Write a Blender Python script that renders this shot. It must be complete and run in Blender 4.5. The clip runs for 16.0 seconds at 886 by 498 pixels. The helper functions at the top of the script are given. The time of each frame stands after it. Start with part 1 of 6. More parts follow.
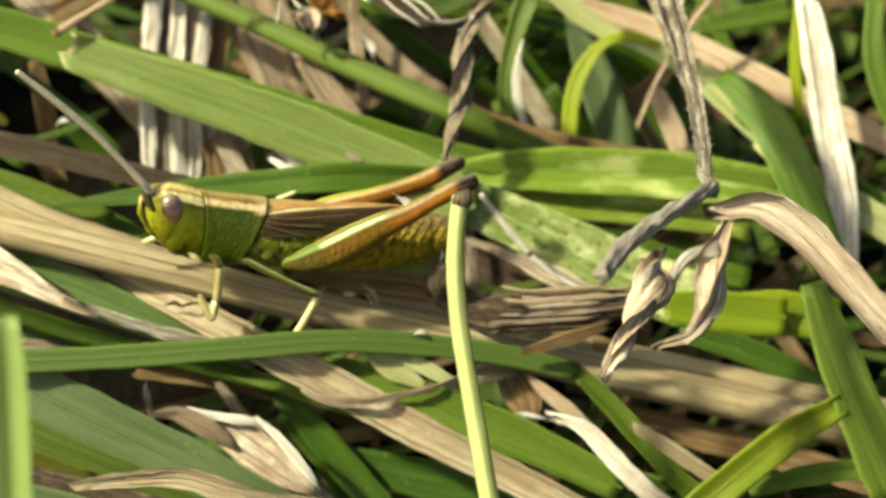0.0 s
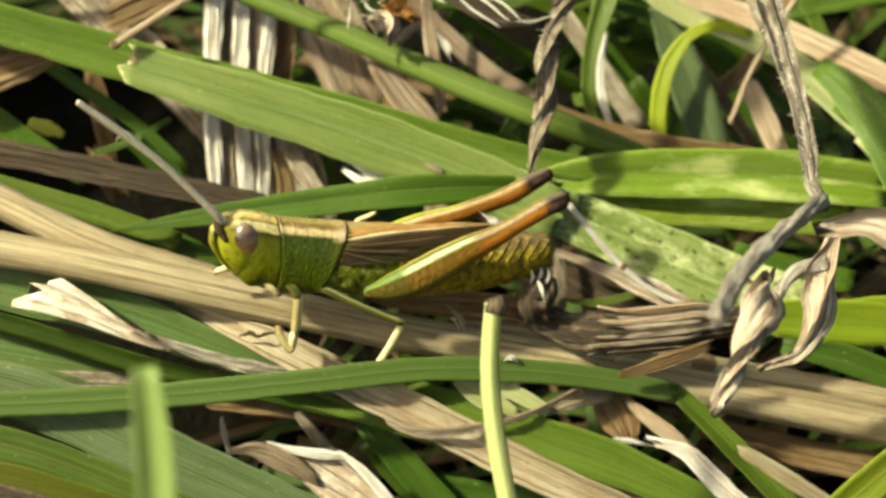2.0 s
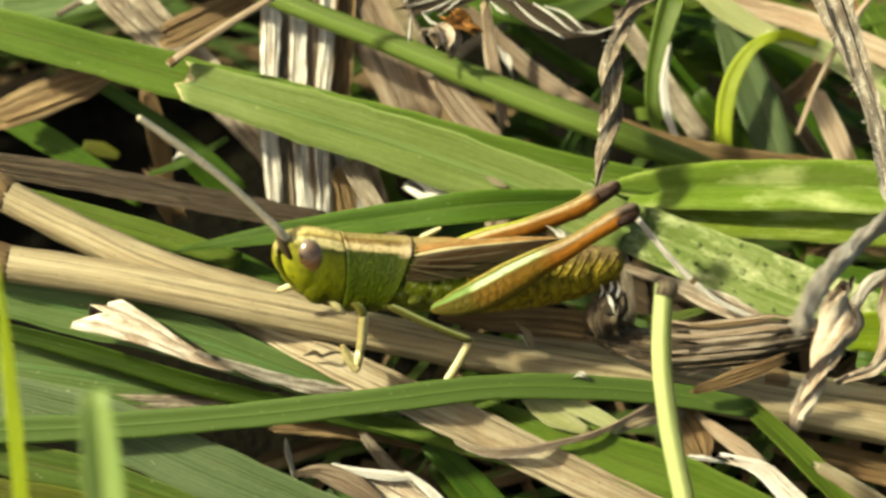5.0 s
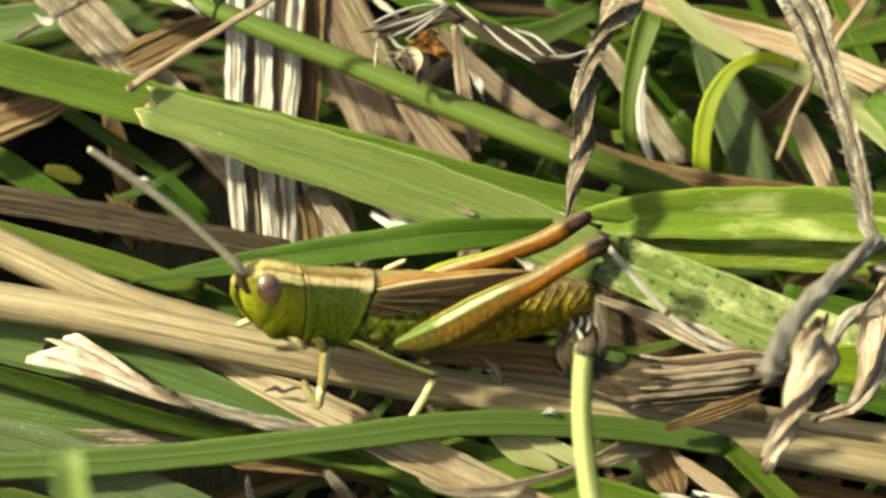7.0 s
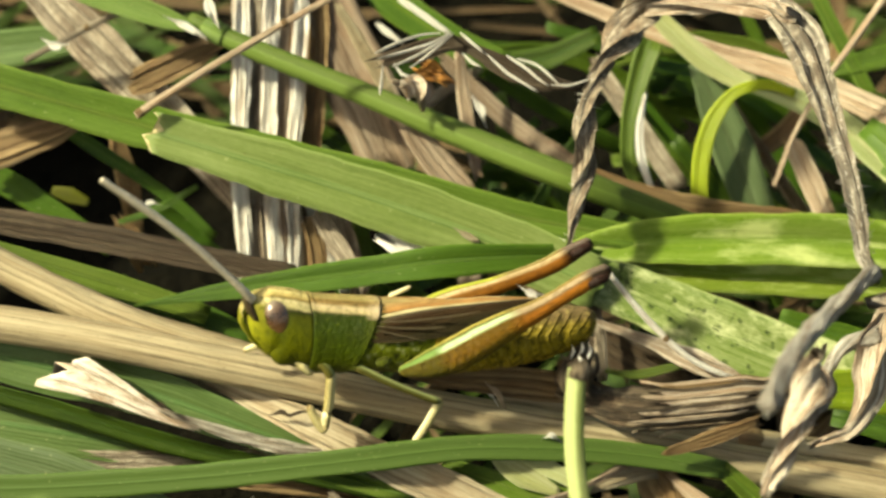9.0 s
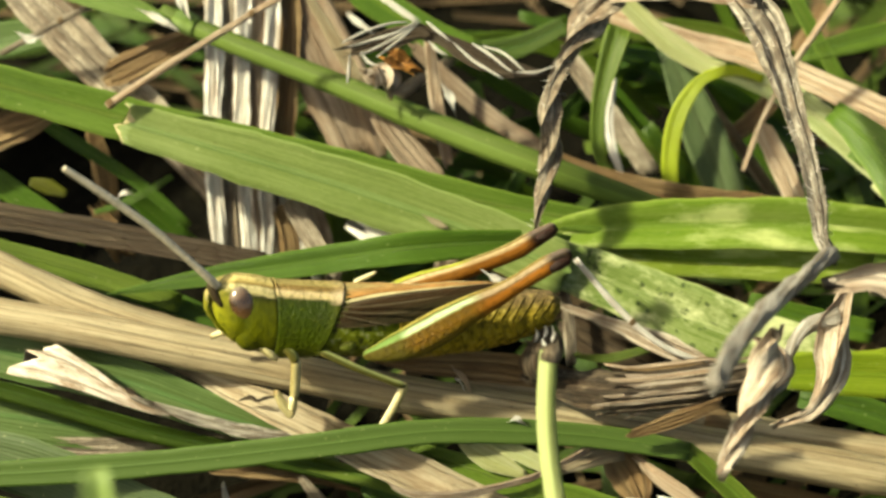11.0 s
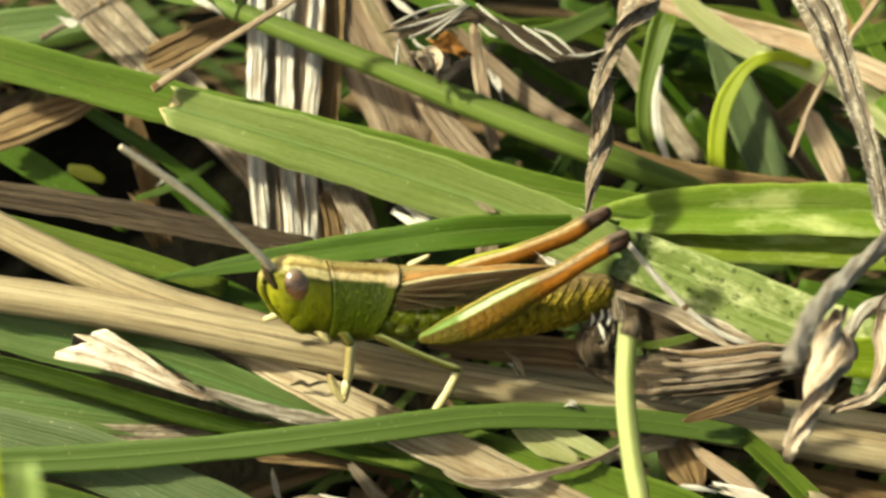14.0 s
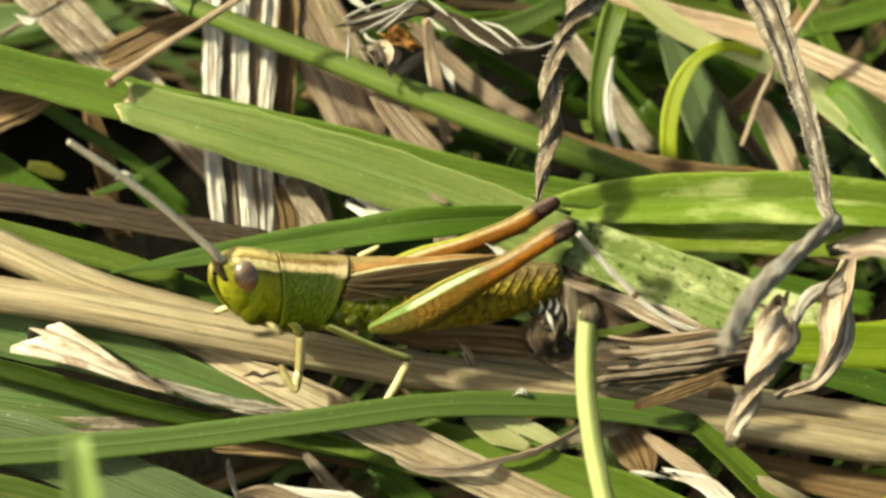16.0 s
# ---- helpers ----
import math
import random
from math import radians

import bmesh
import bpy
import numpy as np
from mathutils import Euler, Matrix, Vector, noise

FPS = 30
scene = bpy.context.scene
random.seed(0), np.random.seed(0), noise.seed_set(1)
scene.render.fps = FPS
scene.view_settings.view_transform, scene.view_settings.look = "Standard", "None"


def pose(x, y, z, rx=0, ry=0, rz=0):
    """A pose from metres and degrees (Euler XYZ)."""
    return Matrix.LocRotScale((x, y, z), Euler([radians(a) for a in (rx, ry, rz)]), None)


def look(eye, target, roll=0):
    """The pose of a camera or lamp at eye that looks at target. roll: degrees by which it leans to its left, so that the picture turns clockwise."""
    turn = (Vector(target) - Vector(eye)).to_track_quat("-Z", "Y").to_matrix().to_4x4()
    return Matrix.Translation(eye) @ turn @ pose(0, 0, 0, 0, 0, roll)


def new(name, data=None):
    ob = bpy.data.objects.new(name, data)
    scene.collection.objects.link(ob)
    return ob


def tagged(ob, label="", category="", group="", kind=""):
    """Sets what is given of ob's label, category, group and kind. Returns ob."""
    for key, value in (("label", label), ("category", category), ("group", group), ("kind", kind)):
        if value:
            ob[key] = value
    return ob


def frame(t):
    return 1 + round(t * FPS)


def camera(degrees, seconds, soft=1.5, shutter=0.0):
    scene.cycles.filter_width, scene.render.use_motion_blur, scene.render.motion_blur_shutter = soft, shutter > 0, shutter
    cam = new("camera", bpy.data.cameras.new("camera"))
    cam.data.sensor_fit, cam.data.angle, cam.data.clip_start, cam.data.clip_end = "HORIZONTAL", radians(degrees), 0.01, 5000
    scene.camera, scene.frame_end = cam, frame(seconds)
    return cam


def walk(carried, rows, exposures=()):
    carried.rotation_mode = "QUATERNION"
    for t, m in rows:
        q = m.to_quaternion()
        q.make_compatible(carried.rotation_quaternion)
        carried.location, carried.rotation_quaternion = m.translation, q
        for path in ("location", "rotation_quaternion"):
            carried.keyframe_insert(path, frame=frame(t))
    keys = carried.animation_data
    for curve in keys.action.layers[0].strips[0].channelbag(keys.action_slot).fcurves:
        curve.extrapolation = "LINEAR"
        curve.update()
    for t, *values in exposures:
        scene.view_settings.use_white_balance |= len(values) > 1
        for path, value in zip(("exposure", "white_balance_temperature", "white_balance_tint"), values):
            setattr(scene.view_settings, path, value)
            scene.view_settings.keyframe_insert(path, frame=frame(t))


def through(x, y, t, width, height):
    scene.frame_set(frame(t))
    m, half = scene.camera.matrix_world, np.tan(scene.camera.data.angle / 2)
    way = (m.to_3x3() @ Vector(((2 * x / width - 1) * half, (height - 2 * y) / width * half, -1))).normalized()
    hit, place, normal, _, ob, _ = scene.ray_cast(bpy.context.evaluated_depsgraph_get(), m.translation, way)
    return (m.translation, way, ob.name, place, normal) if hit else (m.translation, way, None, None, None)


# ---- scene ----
# Units: plan numbers below are millimetres, turned to metres by MM.
MM = 0.001

# ---- camera ----
cam = camera(22, 16.0, soft=2.9)
PATH = [
    (0.0, pose(0.00426, -0.09119, 0.10412, 46.867, -2.639, 0.282)),
    (0.5, pose(0.00520, -0.08575, 0.10404, 44.910, -1.779, -0.318)),
    (1.0, pose(-0.00116, -0.08378, 0.10124, 44.561, -1.738, -0.882)),
    (1.5, pose(-0.00035, -0.08323, 0.10161, 44.724, -1.435, -0.301)),
    (2.0, pose(0.00167, -0.08169, 0.10326, 44.531, -0.862, -0.106)),
    (2.5, pose(0.00285, -0.08049, 0.10396, 44.453, -0.377, -0.042)),
    (3.0, pose(0.00127, -0.08056, 0.10232, 44.994, -0.505, -0.043)),
    (3.5, pose(-0.00134, -0.08055, 0.10137, 45.382, -0.690, -0.128)),
    (4.0, pose(-0.00071, -0.08095, 0.10135, 45.440, -0.323, -0.256)),
    (6.5, pose(0.00111, -0.07843, 0.09961, 45.572, 0.575, 0.030)),
    (7.0, pose(0.00222, -0.07690, 0.09973, 45.269, 0.450, 0.128)),
    (7.5, pose(0.00210, -0.07606, 0.10086, 45.048, 0.206, 0.148)),
    (8.0, pose(0.00344, -0.07568, 0.10198, 44.790, 0.303, 0.252)),
    (8.5, pose(0.00279, -0.07520, 0.10343, 44.619, 0.112, 0.232)),
    (9.0, pose(0.00124, -0.07693, 0.10244, 44.994, -0.023, 0.034)),
    (9.5, pose(0.00233, -0.07900, 0.10220, 45.089, 0.274, 0.123)),
    (10.0, pose(0.00686, -0.07826, 0.10395, 44.814, 1.320, 0.606)),
    (12.5, pose(0.00125, -0.07827, 0.10051, 45.329, 0.415, -0.271)),
    (13.0, pose(0.00268, -0.07795, 0.10176, 45.234, 0.731, -0.197)),
    (13.5, pose(0.00200, -0.07802, 0.10263, 45.271, 0.643, -0.137)),
    (14.0, pose(0.00055, -0.07865, 0.10056, 45.486, 0.407, -0.217)),
    (14.5, pose(0.00352, -0.07882, 0.09946, 45.368, 0.932, -0.175)),
    (15.0, pose(0.00324, -0.07744, 0.09992, 45.261, 1.014, -0.588)),
    (15.5, pose(0.00277, -0.07779, 0.10021, 45.103, 0.873, -0.681)),
    (16.0, pose(0.00334, -0.07988, 0.10117, 45.444, 0.919, -0.542)),
]
walk(cam, PATH, exposures=[(0.0, 1.01, 8100.0, -8.0), (16.0, 1.01, 8100.0, -8.0)])
cam.data.dof.use_dof = True
cam.data.dof.focus_distance = 0.1155
cam.data.dof.aperture_fstop = 56.0

# ---- world and sun ----
world = bpy.data.worlds.new("world")
scene.world = world
world.use_nodes = True
SUN_TO = Vector((-0.66, -0.12, 0.75)).normalized()
sky = world.node_tree.nodes.new("ShaderNodeTexSky")
sky.sky_type = "NISHITA"
sky.sun_disc = False
sky.dust_density = 6.0
sky.ozone_density = 0.4
sky.sun_elevation = math.asin(SUN_TO.z)
sky.sun_rotation = math.atan2(SUN_TO.x, SUN_TO.y)
world.node_tree.links.new(sky.outputs[0], world.node_tree.nodes["Background"].inputs[0])
world.node_tree.nodes["Background"].inputs[1].default_value = 0.090
sun = new("sun", bpy.data.lights.new("sun", "SUN"))
sun.data.energy = 5.0
sun.data.angle = radians(3.5)
sun.data.color = (1.0, 0.95, 0.85)
sun.matrix_world = look(SUN_TO * 5, (0, 0, 0))


# ---- materials ----
class Nodes:
    """A small wrapper to write node trees shortly."""

    def __init__(self, name):
        self.mat = bpy.data.materials.new(name)
        self.mat.use_nodes = True
        self.t = self.mat.node_tree
        self.bsdf = self.t.nodes["Principled BSDF"]
        self.out = self.t.nodes["Material Output"]

    def n(self, kind, **props):
        node = self.t.nodes.new(kind)
        if "data_type" in props:
            node.data_type = props["data_type"]
        if "blend_type" in props:
            node.blend_type = props["blend_type"]
        if "operation" in props:
            node.operation = props["operation"]
        return node

    def link(self, a, b):
        self.t.links.new(a, b)

    def noise(self, vec, scale, detail=3.0, rough=0.55):
        node = self.n("ShaderNodeTexNoise")
        node.inputs["Scale"].default_value = scale
        node.inputs["Detail"].default_value = detail
        node.inputs["Roughness"].default_value = rough
        if vec is not None:
            self.link(vec, node.inputs["Vector"])
        return node.outputs["Fac"]

    def mapping(self, vec, scale):
        node = self.n("ShaderNodeMapping")
        node.inputs["Scale"].default_value = scale
        self.link(vec, node.inputs["Vector"])
        return node.outputs[0]

    def ramp(self, fac, stops):
        node = self.n("ShaderNodeValToRGB")
        el = node.color_ramp.elements
        while len(el) < len(stops):
            el.new(0.5)
        for e, (p, c) in zip(el, stops):
            e.position = p
            e.color = (c, c, c, 1) if isinstance(c, (int, float)) else (*c, 1)
        self.link(fac, node.inputs[0])
        return node.outputs[0]

    def mix(self, fac, a, b, blend="MIX"):
        node = self.n("ShaderNodeMix", data_type="RGBA", blend_type=blend)
        for slot, v in ((0, fac), (6, a), (7, b)):
            if isinstance(v, (int, float)):
                node.inputs[slot].default_value = v
            elif isinstance(v, tuple):
                node.inputs[slot].default_value = (*v, 1)
            else:
                self.link(v, node.inputs[slot])
        return node.outputs[2]

    def math(self, op, a, b=0.0):
        node = self.n("ShaderNodeMath", operation=op)
        for slot, v in ((0, a), (1, b)):
            if isinstance(v, (int, float)):
                node.inputs[slot].default_value = v
            else:
                self.link(v, node.inputs[slot])
        return node.outputs[0]

    def bump(self, height, strength, distance=0.0001):
        node = self.n("ShaderNodeBump")
        node.inputs["Strength"].default_value = strength
        node.inputs["Distance"].default_value = distance
        self.link(height, node.inputs["Height"])
        self.link(node.outputs[0], self.bsdf.inputs["Normal"])
        return node.outputs[0]

    def coords(self, shift=True):
        """UV, moved by a random amount for each object."""
        uv = self.n("ShaderNodeTexCoord").outputs["UV"]
        if not shift:
            return uv
        rnd = self.n("ShaderNodeObjectInfo").outputs["Random"]
        add = self.n("ShaderNodeVectorMath", operation="ADD")
        comb = self.n("ShaderNodeCombineXYZ")
        self.link(self.math("MULTIPLY", rnd, 37.0), comb.inputs[2])
        self.link(uv, add.inputs[0])
        self.link(comb.outputs[0], add.inputs[1])
        return add.outputs[0]

    def set(self, **values):
        for key, v in values.items():
            self.bsdf.inputs[key.replace("_", " ")].default_value = v

    def thin(self, colour, amount, normal=None):
        """Lets light through the blade: a mix with a translucent surface."""
        tr = self.n("ShaderNodeBsdfTranslucent")
        self.link(colour, tr.inputs[0])
        mixer = self.n("ShaderNodeMixShader")
        mixer.inputs[0].default_value = amount
        self.link(self.bsdf.outputs[0], mixer.inputs[1])
        self.link(tr.outputs[0], mixer.inputs[2])
        self.link(mixer.outputs[0], self.out.inputs[0])


def leaf_material(name, base, pale, dark, veins=11, through=0.35, gloss=0.42, spots=0.0, island=False, torn=0.0, midline=0.45, sunlit=0.0, relief=0.42):
    """Living grass: fine lengthwise veins, soft patches, dry specks; pale yellow patches can be painted in as sunlight.
    UV is across (0 to 1) and along (mm).
    """
    k = Nodes(name)
    vec = k.coords()
    if island:
        geo = k.n("ShaderNodeNewGeometry").outputs["Random Per Island"]
        add = k.n("ShaderNodeVectorMath", operation="ADD")
        comb = k.n("ShaderNodeCombineXYZ")
        k.link(k.math("MULTIPLY", geo, 90.0), comb.inputs[2])
        k.link(vec, add.inputs[0])
        k.link(comb.outputs[0], add.inputs[1])
        vec = add.outputs[0]
    streak = k.noise(k.mapping(vec, (veins, 0.10, 1.0)), 1.0, 4.0, 0.65)
    patch = k.noise(k.mapping(vec, (1.2, 0.16, 1.0)), 1.0, 3.0)
    fine = k.noise(k.mapping(vec, (30.0, 2.5, 1.0)), 1.0, 2.0)
    col = k.ramp(streak, [(0.28, dark), (0.5, base), (0.72, pale)])
    col = k.mix(k.ramp(patch, [(0.40, 0.0), (0.75, 0.65)]), col, pale)
    col = k.mix(k.ramp(patch, [(0.22, 0.55), (0.42, 0.0)]), col, dark)
    col = k.mix(0.22, col, k.ramp(fine, [(0.3, dark), (0.7, pale)]))
    across = k.n("ShaderNodeSeparateXYZ")
    k.link(vec, across.inputs[0])
    wander = k.math("MULTIPLY", k.noise(k.mapping(vec, (2.0, 0.12, 1.0)), 1.0, 2.0), 5.0)
    vein = k.math("SINE", k.math("ADD", k.math("MULTIPLY", across.outputs[0], veins * 11.5), wander))
    vein = k.math("MULTIPLY", k.math("ADD", vein, 1.0), 0.5)
    col = k.mix(k.math("MULTIPLY", vein, 0.20), col, pale)
    tone = k.n("ShaderNodeHueSaturation")
    if island:
        tint = k.n("ShaderNodeNewGeometry").outputs["Random Per Island"]
    else:
        tint = k.n("ShaderNodeObjectInfo").outputs["Random"]
    k.link(k.ramp(tint, [(0.0, 0.485), (1.0, 0.515)]), tone.inputs["Hue"])
    k.link(k.ramp(tint, [(0.0, 0.62), (0.5, 0.76), (1.0, 0.69)]), tone.inputs["Value"])
    k.link(col, tone.inputs["Color"])
    col = tone.outputs[0]
    if sunlit:
        # Pale yellow patches: sunlight on the blade, put into its colour.
        lit_patch = k.noise(k.mapping(vec, (1.7, 0.20, 1.0)), 1.0, 5.0, 0.62)
        col = k.mix(k.ramp(lit_patch, [(0.50, 0.0), (0.66, sunlit)]), col, (0.62, 0.68, 0.28))
    if spots:
        sp = k.noise(k.mapping(vec, (5.5, 1.7, 1.0)), 1.0, 1.0)
        bleach = k.noise(k.mapping(vec, (2.2, 0.35, 1.0)), 1.0, 5.0, 0.7)
        col = k.mix(k.ramp(bleach, [(0.47, 0.0), (0.62, 0.9)]), col, (0.60, 0.63, 0.34))
        col = k.mix(k.ramp(sp, [(0.70 - spots, 0.0), (0.76 - spots, 0.8)]), col, (0.03, 0.05, 0.01))
    part_uv = k.n("ShaderNodeSeparateXYZ")
    k.link(vec, part_uv.inputs[0])
    out = k.math("MULTIPLY", k.math("ABSOLUTE", k.math("SUBTRACT", part_uv.outputs[0], 0.5)), 2.0)
    col = k.mix(k.ramp(out, [(0.90, 0.0), (0.98, 0.55)]), col, pale)
    col = k.mix(k.ramp(out, [(0.03, midline), (0.10, 0.0)]), col, pale)
    dust = k.noise(k.mapping(vec, (9.0, 2.6, 1.0)), 1.0, 2.0)
    col = k.mix(k.ramp(dust, [(0.70, 0.0), (0.76, 0.45)]), col, (0.46, 0.48, 0.24))
    col = k.mix(k.ramp(dust, [(0.24, 0.5), (0.29, 0.0)]), col, (0.10, 0.085, 0.02))
    if torn:
        sep = k.n("ShaderNodeSeparateXYZ")
        k.link(vec, sep.inputs[0])
        edge = k.math("ADD", sep.outputs[1], k.math("MULTIPLY", k.math("SUBTRACT", streak, 0.5), 2.2 * torn))
        dead = k.ramp(k.math("MULTIPLY", edge, 0.5 / torn), [(0.35, 1.0), (0.62, 0.0)])
        col = k.mix(dead, col, k.ramp(fine, [(0.3, (0.34, 0.26, 0.10)), (0.7, (0.62, 0.55, 0.34))]))
    k.link(col, k.bsdf.inputs["Base Color"])
    k.link(k.ramp(fine, [(0.2, gloss - 0.08), (0.8, gloss + 0.14)]), k.bsdf.inputs["Roughness"])
    k.bump(k.math("ADD", k.math("MULTIPLY", streak, 0.7), k.math("ADD", k.math("MULTIPLY", fine, 0.25), k.math("MULTIPLY", vein, 0.22))), relief, 0.00022)
    k.set(Specular_IOR_Level=0.36)
    k.thin(col, through)
    return k.mat


def straw_material(name, base, pale, dark, ribs=9, through=0.10, gloss=0.5, dirt=0.5, island=False, levels=(0.30, 0.46, 0.70), blotch=1.0, relief=0.0003, char=0.0):
    """Dead grass: strong lengthwise fibres, bleached ridges, brown and grey stains."""
    k = Nodes(name)
    vec = k.coords()
    if island:
        geo = k.n("ShaderNodeNewGeometry").outputs["Random Per Island"]
        add = k.n("ShaderNodeVectorMath", operation="ADD")
        comb = k.n("ShaderNodeCombineXYZ")
        k.link(k.math("MULTIPLY", geo, 90.0), comb.inputs[2])
        k.link(vec, add.inputs[0])
        k.link(comb.outputs[0], add.inputs[1])
        vec = add.outputs[0]
    fibre = k.noise(k.mapping(vec, (ribs, 0.07, 1.0)), 1.0, 5.0, 0.7)
    stain = k.noise(k.mapping(vec, (2.0, 0.22 * blotch, 1.0)), 1.0, 4.0, 0.6)
    fine = k.noise(k.mapping(vec, (40.0, 1.2, 1.0)), 1.0, 2.0)
    speck = k.noise(k.mapping(vec, (14.0, 3.0, 1.0)), 1.0, 1.0)
    col = k.ramp(fibre, [(levels[0], dark), (levels[1], base), (levels[2], pale)])
    rust = (min(0.5, base[0] * 0.75), base[1] * 0.52, base[2] * 0.36)
    col = k.mix(k.ramp(stain, [(0.48, 0.0), (0.62, dirt)]), col, rust)
    col = k.mix(k.ramp(stain, [(0.60, 0.0), (0.76, dirt)]), col, dark)
    col = k.mix(k.ramp(stain, [(0.28, 0.6), (0.45, 0.0)]), col, pale)
    col = k.mix(0.16, col, k.ramp(fine, [(0.3, dark), (0.6, pale)]))
    col = k.mix(k.ramp(speck, [(0.70, 0.0), (0.78, 0.6)]), col, tuple(0.35 * c for c in dark))
    if char:
        rot = k.noise(k.mapping(vec, (2.6, 0.8, 1.0)), 1.0, 5.0, 0.7)
        col = k.mix(k.ramp(rot, [(0.49, 0.0), (0.56, char)]), col, dark)
        col = k.mix(k.ramp(rot, [(0.36, char), (0.43, 0.0)]), col, pale)
    k.link(col, k.bsdf.inputs["Base Color"])
    k.link(k.ramp(fine, [(0.2, gloss - 0.1), (0.8, gloss + 0.2)]), k.bsdf.inputs["Roughness"])
    k.bump(k.math("ADD", fibre, k.math("MULTIPLY", fine, 0.35)), 0.9, relief)
    k.set(Specular_IOR_Level=0.32)
    k.thin(col, through)
    return k.mat


GREEN = leaf_material("grass_green", (0.115, 0.205, 0.014), (0.22, 0.32, 0.055), (0.05, 0.105, 0.005), 12, 0.42)
GREEN_PALE = leaf_material("grass_pale_green", (0.16, 0.27, 0.045), (0.27, 0.38, 0.11), (0.09, 0.17, 0.018), 14, 0.42, 0.44)
GREEN_FROST = leaf_material("grass_frosted_green", (0.19, 0.275, 0.060), (0.33, 0.42, 0.145), (0.10, 0.165, 0.02), 12, 0.38, 0.40, torn=0.12)
GLOSSY = leaf_material("grass_glossy_green", (0.24, 0.37, 0.030), (0.42, 0.53, 0.12), (0.14, 0.25, 0.012), 9, 0.46, 0.30, midline=0.2, sunlit=0.85)
GREEN_SOFT = leaf_material("grass_soft_green", (0.105, 0.178, 0.026), (0.15, 0.225, 0.04), (0.08, 0.14, 0.016), 1.2, 0.30, 0.62)
GREEN_SPOT = leaf_material("grass_spotted", (0.20, 0.28, 0.05), (0.42, 0.48, 0.20), (0.09, 0.16, 0.015), 10, 0.36, 0.40, 0.06)
GREEN_BLUE = leaf_material("grass_blue_green", (0.10, 0.19, 0.045), (0.18, 0.285, 0.095), (0.05, 0.11, 0.016), 6, 0.32, 0.40)
GREEN_MID = leaf_material("grass_mid_green", (0.075, 0.15, 0.009), (0.13, 0.23, 0.024), (0.035, 0.08, 0.004), 11, 0.38)
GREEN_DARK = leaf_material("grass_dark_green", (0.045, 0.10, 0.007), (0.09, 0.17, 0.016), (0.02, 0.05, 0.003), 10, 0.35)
PALE_BLADE = leaf_material("grass_yellow_pale", (0.48, 0.52, 0.19), (0.70, 0.72, 0.44), (0.30, 0.37, 0.09), 8, 0.40)
GREEN_OLIVE = leaf_material("grass_olive_edged_green", (0.070, 0.118, 0.008), (0.145, 0.195, 0.03), (0.036, 0.068, 0.003), 9, 0.36, 0.44)
OLIVE = leaf_material("grass_olive", (0.100, 0.112, 0.004), (0.17, 0.18, 0.015), (0.050, 0.060, 0.002), 9, 0.40, 0.46)
GREEN_GREY = leaf_material("grass_greyish_green", (0.066, 0.124, 0.011), (0.105, 0.175, 0.030), (0.036, 0.075, 0.005), 8, 0.34, 0.46)
KINKED = leaf_material("grass_dull_green", (0.088, 0.168, 0.028), (0.100, 0.183, 0.034), (0.078, 0.155, 0.023), 4, 0.34, 0.50, midline=0.0, relief=0.10)
LIME = leaf_material("grass_lime", (0.46, 0.54, 0.014), (0.62, 0.68, 0.06), (0.30, 0.38, 0.006), 7, 0.50, midline=0.0)
FRESH = leaf_material("grass_fresh_green", (0.20, 0.31, 0.012), (0.34, 0.44, 0.04), (0.12, 0.21, 0.005), 8, 0.48)
STRAW = straw_material("straw_tan", (0.32, 0.26, 0.155), (0.58, 0.52, 0.37), (0.13, 0.092, 0.05), 13, levels=(0.33, 0.46, 0.66))
CANE = straw_material("cane_straw", (0.245, 0.190, 0.106), (0.43, 0.36, 0.232), (0.066, 0.049, 0.028), 8, 0.03, 0.46, 0.30, levels=(0.36, 0.45, 0.66), blotch=0.5, relief=0.00014)
STRAW_WHITE = straw_material("straw_white", (0.68, 0.61, 0.51), (0.95, 0.93, 0.88), (0.27, 0.18, 0.10), 7, 0.15, 0.26, 0.5, levels=(0.22, 0.36, 0.52), char=0.30)
WHITE = straw_material("bright_white_straw", (0.78, 0.73, 0.64), (0.95, 0.93, 0.88), (0.42, 0.33, 0.22), 6, 0.15, 0.30, 0.25, levels=(0.22, 0.36, 0.54))
SMOOTH_DEAD = straw_material("smooth_dead_leaf", (0.235, 0.19, 0.15), (0.46, 0.40, 0.33), (0.10, 0.075, 0.052), 4, 0.06, 0.50, 0.5, levels=(0.32, 0.46, 0.66), blotch=0.9, relief=0.0002)
TORN = straw_material("torn_leaf", (0.56, 0.46, 0.36), (0.84, 0.76, 0.66), (0.26, 0.165, 0.09), 5, 0.10, 0.40, 0.6, levels=(0.26, 0.42, 0.60), blotch=4.0, char=0.65)
STRAW_BROWN = straw_material("straw_brown", (0.17, 0.10, 0.043), (0.36, 0.255, 0.13), (0.05, 0.028, 0.012), 10)
STRAW_GREY = straw_material("straw_grey", (0.20, 0.155, 0.11), (0.62, 0.54, 0.42), (0.07, 0.045, 0.028), 11, levels=(0.34, 0.46, 0.60), char=0.45)
STRAW_PINK = straw_material("straw_pink", (0.46, 0.33, 0.22), (0.76, 0.66, 0.52), (0.20, 0.115, 0.065), 9)
WITHER = straw_material("withered_leaf", (0.20, 0.15, 0.10), (0.70, 0.61, 0.48), (0.030, 0.020, 0.013), 7, 0.03, 0.38, 0.7, levels=(0.38, 0.50, 0.62), blotch=1.6, relief=0.0004, char=0.6)
